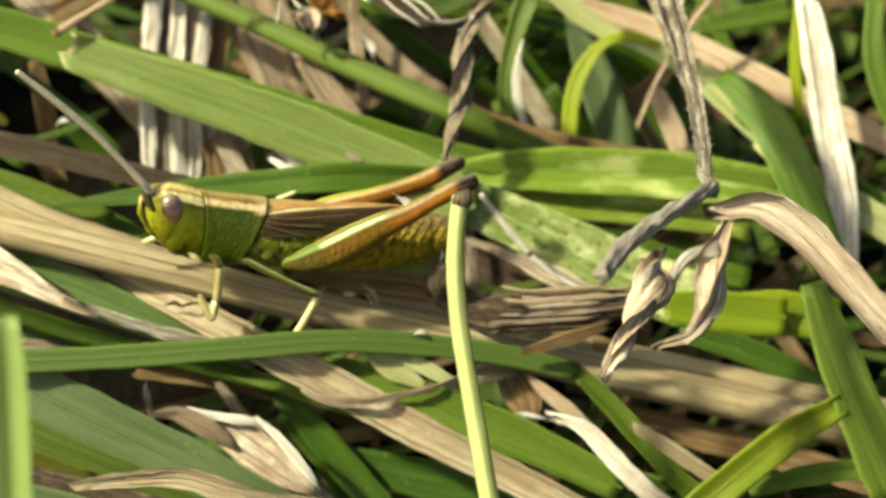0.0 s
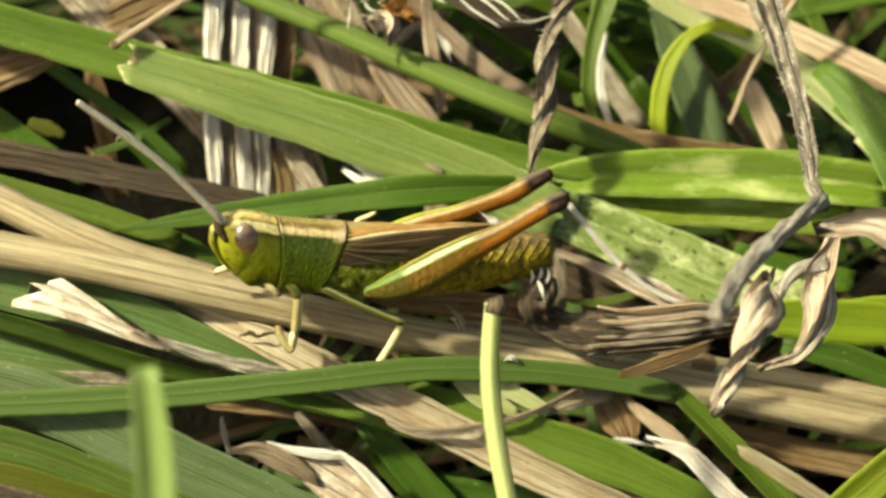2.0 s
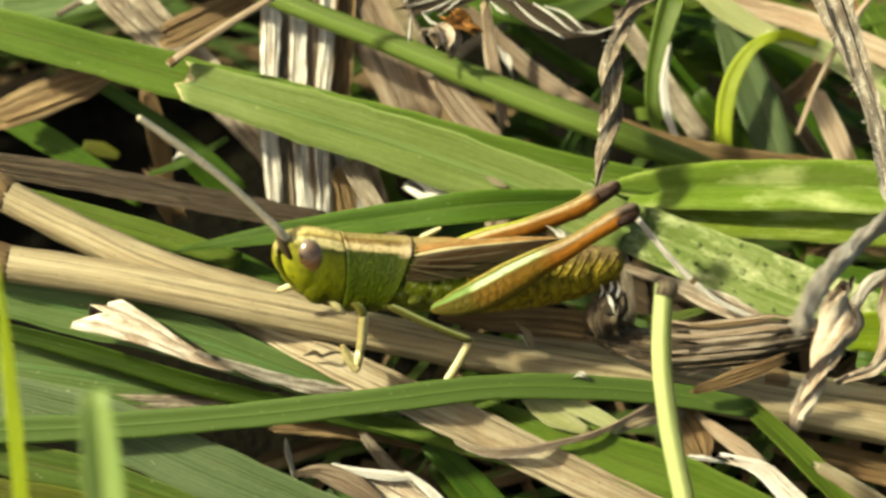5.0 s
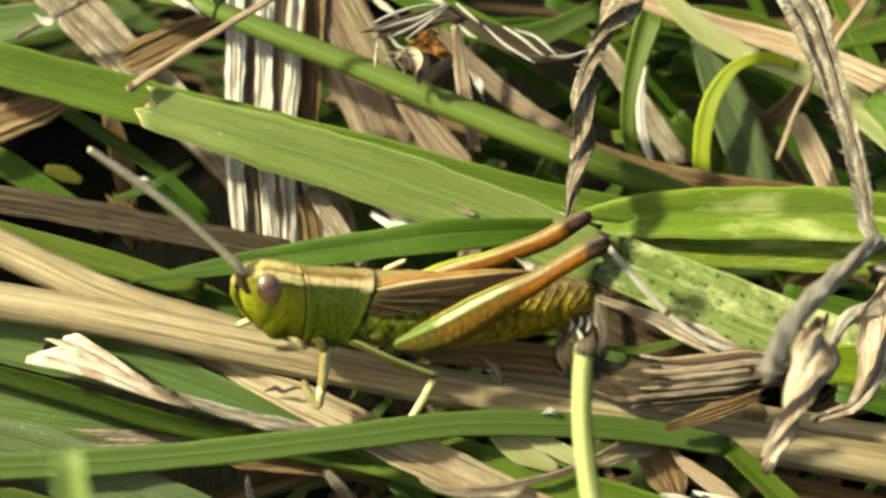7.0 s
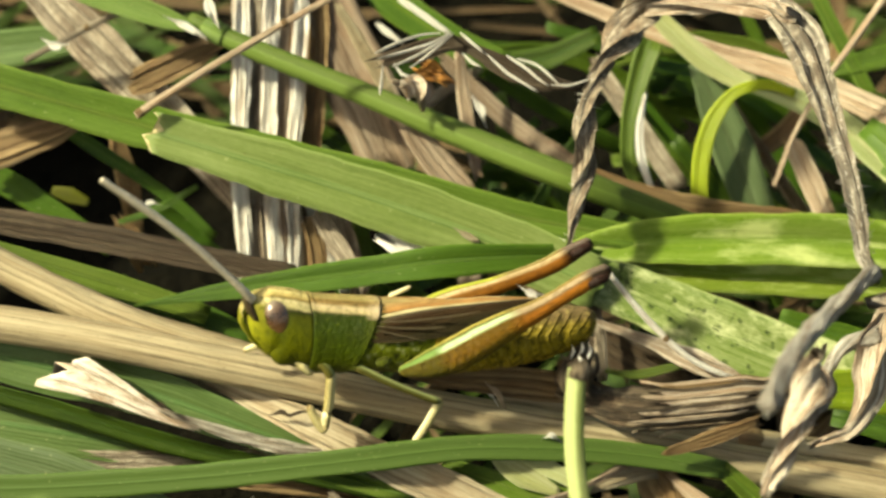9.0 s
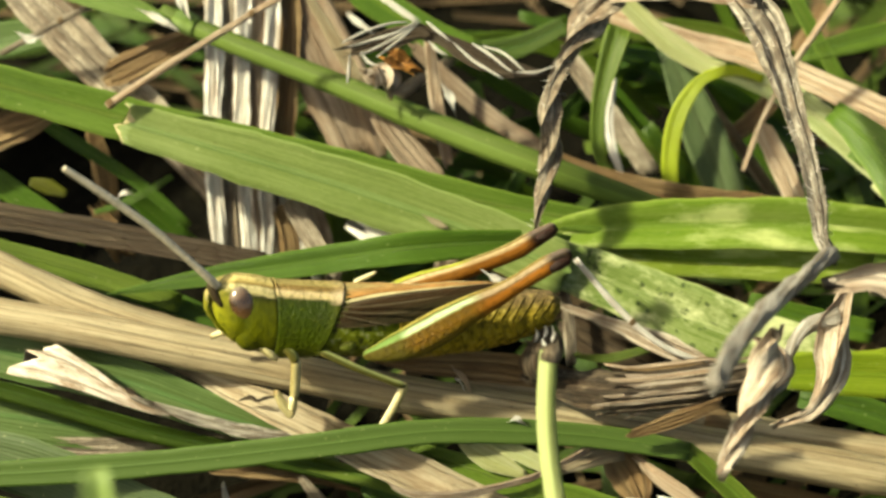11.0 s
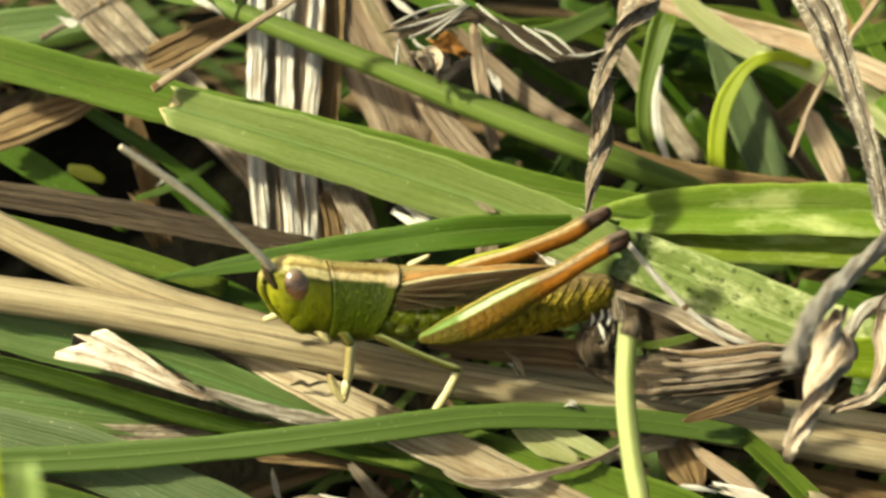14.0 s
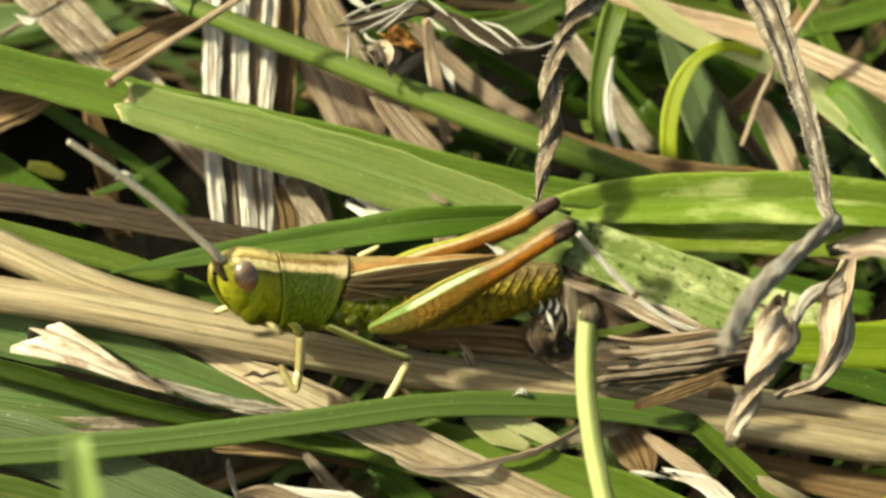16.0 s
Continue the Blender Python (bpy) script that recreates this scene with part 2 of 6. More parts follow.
STEM = straw_material("withered_stem", (0.27, 0.24, 0.20), (0.60, 0.56, 0.50), (0.09, 0.07, 0.052), 5, 0.0, 0.40, 0.5, levels=(0.32, 0.47, 0.62), blotch=3.0, relief=0.0003, char=0.3)
CURL = straw_material("curled_leaf", (0.37, 0.265, 0.18), (0.78, 0.70, 0.58), (0.09, 0.057, 0.035), 10, 0.08, 0.40, 0.5, levels=(0.34, 0.47, 0.62), blotch=2.0, relief=0.0003, char=0.3)
BLEACHED = straw_material("bleached_leaf", (0.44, 0.33, 0.23), (0.90, 0.82, 0.72), (0.24, 0.155, 0.09), 5, 0.12, 0.32, 0.6, levels=(0.32, 0.48, 0.62), relief=0.0005, char=0.3)
TAUPE = straw_material("taupe_leaf", (0.20, 0.145, 0.098), (0.40, 0.32, 0.24), (0.085, 0.056, 0.034), 7, 0.12, 0.5, 0.6, levels=(0.28, 0.48, 0.70))
ROPE = straw_material("creased_rope_leaf", (0.215, 0.185, 0.145), (0.56, 0.51, 0.43), (0.055, 0.042, 0.030), 8, 0.06, 0.45, 0.6, levels=(0.38, 0.49, 0.64), blotch=2.2, relief=0.0004, char=0.7)
CREASED = straw_material("creased_leaf", (0.31, 0.265, 0.205), (0.70, 0.65, 0.56), (0.08, 0.060, 0.044), 9, 0.06, 0.45, 0.5, levels=(0.36, 0.47, 0.62), blotch=2.0, relief=0.0004, char=0.6)
GREEN_GREY = leaf_material("grass_grey_green", (0.085, 0.13, 0.045), (0.15, 0.20, 0.09), (0.045, 0.08, 0.02), 8, 0.30, 0.45)
DULL = straw_material("dull_straw", (0.28, 0.222, 0.138), (0.52, 0.445, 0.32), (0.105, 0.072, 0.038), 10, 0.08, 0.5, 0.5, levels=(0.33, 0.46, 0.66), blotch=1.5, relief=0.0002)
BARK = straw_material("weathered_bark", (0.085, 0.058, 0.036), (0.34, 0.26, 0.17), (0.02, 0.014, 0.009), 14, 0.0, 0.6, 0.8, levels=(0.36, 0.50, 0.72), blotch=2.5, relief=0.0007, char=0.6)
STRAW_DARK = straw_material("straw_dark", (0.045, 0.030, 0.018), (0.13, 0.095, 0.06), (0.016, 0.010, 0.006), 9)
RUST = straw_material("rust_leaf", (0.36, 0.15, 0.03), (0.60, 0.30, 0.07), (0.12, 0.045, 0.012), 8)
# Undergrowth skins, darkened in colour for the shade low in the tangle.
SUBGREEN = leaf_material("under_green_shaded", (0.05, 0.10, 0.007), (0.10, 0.17, 0.018), (0.02, 0.045, 0.003), 9, 0.35, 0.5, 0.0, True)
SUBSTRAW = straw_material("under_straw_shaded", (0.10, 0.06, 0.026), (0.24, 0.17, 0.09), (0.028, 0.015, 0.006), 8, 0.1, 0.55, 0.6, True)


def soil_material():
    k = Nodes("soil")
    obj = k.n("ShaderNodeTexCoord").outputs["Object"]
    a = k.noise(obj, 120.0, 6.0)
    b = k.noise(obj, 900.0, 3.0)
    # Soil colours taken down to near black to hold the shade of deep gaps.
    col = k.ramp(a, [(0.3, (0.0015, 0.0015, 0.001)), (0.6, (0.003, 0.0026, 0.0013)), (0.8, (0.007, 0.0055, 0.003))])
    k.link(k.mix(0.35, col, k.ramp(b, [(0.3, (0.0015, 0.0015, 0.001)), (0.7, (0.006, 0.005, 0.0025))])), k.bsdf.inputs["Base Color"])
    k.set(Roughness=0.95, Specular_IOR_Level=0.05)
    k.bump(k.math("ADD", a, k.math("MULTIPLY", b, 0.4)), 0.9, 0.002)
    return k.mat


# ---- mesh tools ----
TO_EYE = Vector((0, -0.7071, 0.7071))


def spline(pts, n):
    """n points on a smooth curve through pts."""
    p = [Vector(q) for q in pts]
    if len(p) == 2:
        return [p[0].lerp(p[1], i / (n - 1)) for i in range(n)]
    p = [2 * p[0] - p[1]] + p + [2 * p[-1] - p[-2]]
    lens = [0.0]
    for i in range(1, len(p) - 2):
        lens.append(lens[-1] + (p[i + 1] - p[i]).length)
    out = []
    for k in range(n):
        s = lens[-1] * k / (n - 1)
        i = 1
        while i < len(lens) - 1 and lens[i] < s:
            i += 1
        u = (s - lens[i - 1]) / max(1e-6, lens[i] - lens[i - 1])
        a, b, c, d = p[i - 1 : i + 3]
        out.append(0.5 * ((2 * b) + (c - a) * u + (2 * a - 5 * b + 4 * c - d) * u * u + (3 * b - a - 3 * c + d) * u ** 3))
    return out


def along(values, u):
    """A value or list of values, read at u from 0 to 1."""
    if isinstance(values, (int, float)):
        return values
    x = u * (len(values) - 1)
    i = min(int(x), len(values) - 2)
    return values[i] + (values[i + 1] - values[i]) * (x - i)


def mesh_from(name, verts, faces, uvs, mat, smooth=True):
    me = bpy.data.meshes.new(name)
    me.from_pydata([tuple(c * MM for c in v) for v in verts], [], faces)
    layer = me.uv_layers.new(name="UVMap")
    for poly in me.polygons:
        poly.use_smooth = smooth
        for li in poly.loop_indices:
            layer.data[li].uv = uvs[me.loops[li].vertex_index]
    me.materials.append(mat)
    return me


def ribbon(pts, width, roll=0.0, twist=0.0, fold=0.12, thick=0.12, tip=0.85, tail=1.0, wave=0.0, ragged=0.0, n=0, seed=0, cols=9, curl=0.0, ends=()):
    """A grass blade: a thin closed strip with a folded midrib. tip and tail: width left at the first and the last point;
    tips run out over a fifth of the length. curl: degrees by which the edges roll in; ends: how far each
    strand of the first end is torn back or stands out."""
    rng = random.Random(seed * 7919 + int(abs(pts[0][0]) * 100))
    length = sum((Vector(b) - Vector(a)).length for a, b in zip(pts, pts[1:]))
    n = n or max(14, min(56, int(length * 1.3)))
    mid = spline(pts, n)
    verts, faces, uvs = [], [], []
    ph = [rng.uniform(0, 6.3) for _ in range(8)]
    s = 0.0
    for i, c in enumerate(mid):
        u = i / (n - 1)
        t = (mid[min(i + 1, n - 1)] - mid[max(i - 1, 0)]).normalized()
        if i:
            s += (c - mid[i - 1]).length
        up = (TO_EYE - t * TO_EYE.dot(t)).normalized()
        angle = radians(along(roll, u) + along(twist, u) if not isinstance(twist, (int, float)) else along(roll, u) + twist * u)
        up = Matrix.Rotation(angle, 3, t) @ up
        side = t.cross(up)
        w = along(width, u)
        if tip < 1:
            w *= tip + (1 - tip) * min(1.0, u / 0.22) ** 0.6
        if tail < 1:
            w *= tail + (1 - tail) * min(1.0, (1 - u) / 0.22) ** 0.6
        w *= 1 + 0.03 * math.sin(s * 0.9 + ph[0]) + 0.02 * math.sin(s * 2.3 + ph[1])
        top, low = [], []
        for j in range(cols):
            q = j / (cols - 1) * 2 - 1
            arc = radians(along(curl, u)) * q
            if abs(curl if isinstance(curl, (int, float)) else 1) > 0.5 and abs(along(curl, u)) > 1:
                r = w / 2 / max(0.05, radians(abs(along(curl, u))))
                x, h = r * math.sin(abs(arc)) * (1 if q > 0 else -1), r * (1 - math.cos(arc)) * (1 if along(curl, u) > 0 else -1)
            else:
                x, h = q * w / 2, 0.0
            h += fold * w * (abs(q) - 0.5)
            h += wave * math.sin(s * 0.55 + 2.4 * q + ph[2]) + 0.5 * wave * math.sin(s * 1.27 - 3.1 * q + ph[3])
            h += 0.02 * w * math.sin(q * 17 + ph[4])
            if ragged:
                h += ragged * 0.5 * noise.noise(Vector((q * 5 + ph[5], s * 0.25, seed)))
                x += ragged * 0.5 * abs(q) * noise.noise(Vector((ph[6], s * 1.1, q * 2)))
            th = thick * (1.0 - 0.75 * q * q)
            end = Vector((0, 0, 0))
            if ragged and i in (0, n - 1):
                end = t * (rng.uniform(-1, 1) * ragged * 3.0)
            if ends:
                end += t * (along(ends, j / (cols - 1)) * max(0.0, 1 - s / 5.0) ** 1.5)
            top.append(c + side * x + up * (h + th / 2) + end)
            low.append(c + side * x + up * (h - th / 2) + end)
        verts += top + low[::-1]
        uvs += [(j / (cols - 1), s) for j in range(cols)] + [(1 - j / (cols - 1), s) for j in range(cols)]
    m = 2 * cols
    for i in range(n - 1):
        for j in range(m):
            a, b = i * m + j, i * m + (j + 1) % m
            faces.append((a, b, b + m, a + m))
    faces.append(tuple(range(m))[::-1])
    faces.append(tuple((n - 1) * m + j for j in range(m)))
    return verts, faces, uvs


def tube(pts, radius, ribs=0, rib=0.04, twist=0.0, lump=0.0, n=0, seg=18, flat=1.0, seed=0):
    """A round or lobed stem. twist: turns along the whole length; lump: uneven swelling, a share of the radius."""
    length = sum((Vector(b) - Vector(a)).length for a, b in zip(pts, pts[1:]))
    n = n or max(14, min(70, int(length * 3.0)))
    mid = spline(pts, n)
    verts, faces, uvs, s = [], [], [], 0.0
    for i, c in enumerate(mid):
        u = i / (n - 1)
        t = (mid[min(i + 1, n - 1)] - mid[max(i - 1, 0)]).normalized()
        if i:
            s += (c - mid[i - 1]).length
        up = (TO_EYE - t * TO_EYE.dot(t)).normalized()
        side = t.cross(up)
        r0 = along(radius, u)
        for j in range(seg):
            a = 2 * math.pi * j / seg
            b = a + 2 * math.pi * twist * u
            r = r0 * (1 + rib * math.cos(ribs * a)) if ribs else r0
            if lump:
                r *= 1 + lump * (noise.noise(Vector((math.cos(a) * 1.5, math.sin(a) * 1.5 + seed * 9, s * 0.6))) + 0.45 * noise.noise(Vector((math.cos(a) * 5, math.sin(a) * 5 + seed * 9, s * 1.5))))
            verts.append(c + side * (r * math.cos(b)) + up * (r * flat * math.sin(b)))
            uvs.append((2.0 * abs(j / seg - 0.5) * 2, s))
    for i in range(n - 1):
        for j in range(seg):
            a, b = i * seg + j, i * seg + (j + 1) % seg
            faces.append((a, b, b + seg, a + seg))
    faces.append(tuple(range(seg))[::-1])
    faces.append(tuple((n - 1) * seg + j for j in range(seg)))
    return verts, faces, uvs


def grown(name, shape, mat, label, category="grass", group=""):
    """A plant piece as a top-level thing, its origin at its first point."""
    verts, faces, uvs = shape
    o = Vector(verts[0])
    ob = new(name, mesh_from(name, [Vector(v) - o for v in verts], faces, uvs, mat))
    ob.location = o * MM
    return tagged(ob, label, category, group)


def part(name, shape, mat, parent, label=""):
    verts, faces, uvs = shape
    ob = new(name, mesh_from(name, verts, faces, uvs, mat))
    ob.parent = parent
    return tagged(ob, label)


def ridge(shape, cols, j, height):
    """A raised vein on the upper face of a ribbon, along its column j."""
    verts, faces, uvs = shape
    m = 2 * cols
    n = len(verts) // m
    out, fo, uo = [], [], []
    for i in range(n):
        top = verts[i * m : i * m + cols]
        up = (top[j] - verts[i * m + m - 1 - j]).normalized()
        out += [top[j].lerp(top[j - 1], 0.45), top[j] + up * height, top[j].lerp(top[j + 1], 0.45)]
        uo += [(0.3, uvs[i * m][1]), (0.5, uvs[i * m][1]), (0.7, uvs[i * m][1])]
    for i in range(n - 1):
        for k in (0, 1):
            a = i * 3 + k
            fo.append((a, a + 1, a + 4, a + 3))
    return out, fo, uo


COUNT = [0]


def rooted(name, label, category, group, first):
    """An empty at the foot of a plant piece, which carries its parts."""
    ob = new(name)
    ob.location = Vector(first) * MM
    ob.empty_display_size = 0.002
    return tagged(ob, label, category, group)


def attach(name, shape, mat, ob, label=""):
    """A part whose shape is given in plan coordinates."""
    o = Vector(ob.location) / MM
    v, f, u = shape
    return part(name, ([Vector(p) - o for p in v], f, u), mat, ob, label)


def blade(label, pts, width, mat, ribs=(4,), **more):
    """A living grass leaf: lamina and raised midrib."""
    COUNT[0] += 1
    more.setdefault("seed", COUNT[0])
    shape = ribbon(pts, width, **more)
    ob = rooted("grass_leaf", label, "grass leaf", "living grass leaves", pts[0])
    attach("lamina", shape, mat, ob)
    for j in ribs:
        attach("midrib", ridge(shape, 9, j, 0.06), mat, ob)
    return ob


def straw(label, pts, width, mat, fibres=(3, 6, 9), name="dead_leaf", **more):
    """A dead grass leaf with raised fibres."""
    COUNT[0] += 1
    more.setdefault("seed", COUNT[0])
    more.setdefault("ragged", 0.12)
    more.setdefault("fold", 0.08)
    more.setdefault("cols", 13)
    shape = ribbon(pts, width, **more)
    ob = rooted(name, label, "dead leaf", "dead grass leaves", pts[0])
    attach("lamina", shape, mat, ob)
    for j in fibres:
        attach("fibre", ridge(shape, more["cols"], j, 0.10), mat, ob)
    return ob


def cane(label, pts, radius, mat, nodes=(), **more):
    """A dry stalk with swollen nodes at shares of its length."""
    ob = rooted("dry_stalk", label, "grass stalk", "dry stalks", pts[0])
    attach("culm", tube(pts, radius, **more), mat, ob)
    line = spline(pts, 60)
    for u in nodes:
        k = min(58, max(1, int(u * 59)))
        r = along(radius, u)
        d = (line[k + 1] - line[k - 1]).normalized()
        c = line[k]
        attach("node", tube([c - d * r * 0.9, c - d * r * 0.3, c + d * r * 0.3, c + d * r * 0.9], [r * 1.01, r * 1.16, r * 1.12, r * 1.0], lump=0.12, n=10, seg=28), STRAW_BROWN, ob, "brown swollen node")
    return ob


def hairs(pts, radius, count, seed):
    """Fine bristles along a withered leaf."""
    rng = random.Random(seed)
    line = spline(pts, 60)
    verts, faces, uvs = [], [], []
    for _ in range(count):
        u = rng.random()
        k = min(58, max(1, int(u * 59)))
        t = (line[k + 1] - line[k - 1]).normalized()
        side = Vector((rng.gauss(0, 1), rng.gauss(0, 1), rng.gauss(0, 1)))
        side = (side - t * side.dot(t)).normalized()
        r = along(radius, u)
        a = line[k] + side * r * 0.85
        tip = a + side * rng.uniform(0.15, 0.55) + t * rng.uniform(-0.3, 0.3)
        b = len(verts)
        n2 = side.cross(t) * 0.03
        verts += [a - n2, a + n2, a + t * 0.05, tip]
        uvs += [(0.2, 0), (0.4, 0), (0.6, 0), (0.5, 1)]
        faces += [(b, b + 1, b + 3), (b + 1, b + 2, b + 3), (b + 2, b, b + 3)]
    return verts, faces, uvs


# ---- ground ----
def build_ground():
    bm = bmesh.new()
    near, far = 0.16, 400.0
    g = 60
    grid = [[bm.verts.new(((i / g * 2 - 1) * near, (j / g * 2 - 1) * near, 0.002 * noise.noise(Vector((i * 0.35, j * 0.35, 3.0))))) for j in range(g + 1)] for i in range(g + 1)]
    for i in range(g):
        for j in range(g):
            bm.faces.new((grid[i][j], grid[i + 1][j], grid[i + 1][j + 1], grid[i][j + 1]))
    ring = [grid[i][0] for i in range(g + 1)] + [grid[g][j] for j in range(1, g + 1)] + [grid[i][g] for i in range(g - 1, -1, -1)] + [grid[0][j] for j in range(g - 1, 0, -1)]
    outer = [bm.verts.new((v.co.x / near * far, v.co.y / near * far, 0.0)) for v in ring]
    for a in range(len(ring)):
        b = (a + 1) % len(ring)
        bm.faces.new((ring[a], outer[a], outer[b], ring[b]))
    bmesh.ops.recalc_face_normals(bm, faces=bm.faces)
    me = bpy.data.meshes.new("ground")
    bm.to_mesh(me)
    bm.free()
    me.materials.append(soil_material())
    tagged(new("ground", me), "crumbly meadow soil under dead grass, blackened for the shade in the gaps", "ground", "", "structure")


build_ground()


# ---- undergrowth ----
HOLLOWS = [(-18, 18, 16), (-27, 13, 11), (-9, 13, 6), (17, 12, 5), (16, 34, 9), (6, 38, 7)]


def thatch(name, count, mat, label, seed, wide, high, spread, clear):
    """Many small blades lying criss-cross in the gaps, in one mesh. clear: nothing rises above this slope near the middle."""
    rng = random.Random(seed)
    verts, faces, uvs = [], [], []
    for _ in range(count):
        r = spread * rng.random() ** 0.6
        a = rng.uniform(0, 6.283)
        x, y = r * math.cos(a), r * math.sin(a) + 12
        ang = rng.gauss(0.25, 0.75) if rng.random() < 0.7 else rng.uniform(0, 3.14)
        ln = rng.uniform(12, 34)
        dz = rng.uniform(-0.25, 0.6)
        z = rng.uniform(0.5, high)
        d = Vector((math.cos(ang), math.sin(ang) * 0.8, dz * rng.choice((-1, 1)) * 0.6)).normalized()
        c = Vector((x, y, z))
        bend = Vector((rng.gauss(0, 3), rng.gauss(0, 3), rng.uniform(-4, 3)))
        pts = [c - d * ln / 2, c + bend * 0.5, c + d * ln / 2]
        if any((q.x - hx) ** 2 + (q.y - hy) ** 2 < hr * hr for q in pts for hx, hy, hr in HOLLOWS):
            continue
        for q in pts:
            lim = clear + 0.80 * max(-14, q.y - 2)
            q.z = max(0.4, min(q.z, lim, high + 6)) if abs(q.x) < 45 and abs(q.y) < 45 else max(0.4, q.z)
        w = rng.uniform(*wide)
        b = len(verts)
        mid = spline(pts, 7)
        roll = rng.uniform(-60, 60)
        for i, p in enumerate(mid):
            t = (mid[min(i + 1, 6)] - mid[max(i - 1, 0)]).normalized()
            up = (Vector((0, -0.4, 0.9)) - t * Vector((0, -0.4, 0.9)).dot(t)).normalized()
            up = Matrix.Rotation(radians(roll), 3, t) @ up
            sd = t.cross(up)
            ww = w * (1 - 0.75 * (i / 6) ** 3)
            verts += [p - sd * ww / 2, p - up * 0.12 * w, p + sd * ww / 2]
            uvs += [(0, i * ln / 6), (0.5, i * ln / 6), (1, i * ln / 6)]
        for i in range(6):
            for j in range(2):
                k = b + i * 3 + j
                faces.append((k, k + 1, k + 4, k + 3))
    ob = new(name, mesh_from(name, verts, faces, uvs, mat))
    tagged(ob, label, "grass", "", "stuff")


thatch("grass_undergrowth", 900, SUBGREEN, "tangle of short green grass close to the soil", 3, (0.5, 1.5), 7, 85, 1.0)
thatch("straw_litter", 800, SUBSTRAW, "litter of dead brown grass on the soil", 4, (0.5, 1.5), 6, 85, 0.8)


# ---- large blades behind the grasshopper ----
blade("broad bright green grass blade with a torn tip", pts=[(-14.46, 13.19, 21.17), (-10.32, 12.34, 20.32), (-3.10, 10.79, 18.77), (3.51, 9.16, 17.14), (9.52, 7.40, 15.38)], width=[2.3, 2.8, 3.1, 3.1, 3.0], mat=GREEN_FROST, ribs=(4,), tip=0.9, ragged=0.10, ends=[0.2, 0.1, 0.3, 0.8, 0.4, 0.0, -0.1, 0.1, 0.5], fold=0.09, thick=0.16)
blade("pale spotted broad grass blade with a bleached patch", [(7.74, 8.32, 15.60), (11.41, 7.78, 14.34), (16.80, 5.73, 13.00), (21.93, 4.34, 11.61), (27.06, 2.74, 10.02)], [2.6, 3.1, 3.6, 3.4, 2.6], GREEN_SPOT, fold=0.10, thick=0.16)
blade("long green grass blade lying behind another", [(-25.38, 16.53, 22.39), (-18.98, 15.31, 21.17), (-12.61, 14.24, 19.81), (-3.16, 12.61, 18.18), (4.75, 11.28, 16.86), (11.19, 10.64, 15.79), (14.73, 11.34, 14.09), (18.26, 11.89, 12.65)], [2.5, 2.4, 2.4, 2.4, 2.2, 1.6, 1.3, 1.0], GREEN, fold=0.14, thick=0.15)
blade("light green grass leaf with a whitish ragged end", [(-19.66, 21.84, 24.31), (-16.55, 20.92, 23.67), (-13.76, 20.09, 23.12), (-12.20, 19.59, 22.90)], [1.3, 1.5, 1.3, 0.7], GREEN_PALE, fold=0.2, tail=0.4)
def build_stem():
    pts = [(-12.73, 20.50, 22.68), (-9.11, 18.94, 21.97), (-3.20, 16.51, 20.95), (2.92, 13.93, 19.78), (8.68, 12.03, 18.45), (14.65, 12.40, 15.10), (18.50, 12.80, 12.60)]
    ob = rooted("grass_stalk", "smooth round mid green grass stalk with a whitish node", "grass stem", "", pts[0])
    attach("culm", tube(pts, [0.52, 0.60, 0.66, 0.72, 0.76, 0.66, 0.60], lump=0.04, seg=32), GREEN_SOFT, ob)
    a, b = Vector(pts[0]), Vector(pts[1])
    d = (b - a).normalized()
    attach("node", tube([a + d * 0.9, a + d * 1.5, a + d * 2.2], [0.60, 0.66, 0.64], lump=0.15, n=14, seg=24), GREEN_PALE, ob, "pale green swollen node")
    for k, line in enumerate([[(-13.49, 19.63, 23.51), (-12.82, 19.43, 23.31), (-12.03, 19.07, 22.94)], [(-11.62, 20.69, 24.28), (-11.50, 20.26, 23.85), (-11.26, 19.78, 23.38)]]):
        attach("papery_sheath", ribbon(line, [0.3, 0.55, 0.5], ragged=0.25, curl=50, tip=0.4, tail=0.4, seed=60 + k), WHITE, ob, "white papery torn sheath")


build_stem()
blade("broad glossy green blade with a yellow lit stripe painted in", [(7.34, 9.52, 15.38), (11.48, 10.34, 15.63), (17.05, 10.88, 15.32), (22.74, 11.53, 14.56), (28.52, 11.86, 13.48)], [2.0, 2.5, 2.9, 2.9, 2.5], GLOSSY, roll=-6, fold=0.26, thick=0.16, tip=0.4)
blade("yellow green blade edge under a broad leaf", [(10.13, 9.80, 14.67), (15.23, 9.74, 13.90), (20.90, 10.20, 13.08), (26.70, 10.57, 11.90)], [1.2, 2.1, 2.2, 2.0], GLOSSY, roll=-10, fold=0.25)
blade("narrow lime green blade bent over in an arch", [(15.75, 14.69, 12.77), (15.66, 16.69, 14.77), (16.04, 18.25, 16.32), (16.85, 19.36, 17.44), (17.83, 19.80, 18.30), (19.37, 19.87, 18.65), (20.91, 19.38, 18.45)], [1.0, 1.0, 1.0, 0.95, 0.7, 0.6, 0.5], LIME, ribs=(), fold=0.1, n=44)
blade("dark green upright blade with a white lit edge", [(12.26, 15.91, 13.99), (11.63, 17.14, 15.22), (11.64, 18.69, 16.77), (12.20, 20.47, 18.55), (12.90, 22.10, 20.04)], [0.5, 0.8, 1.0, 1.3, 1.5], GREEN, fold=0.2, roll=12)
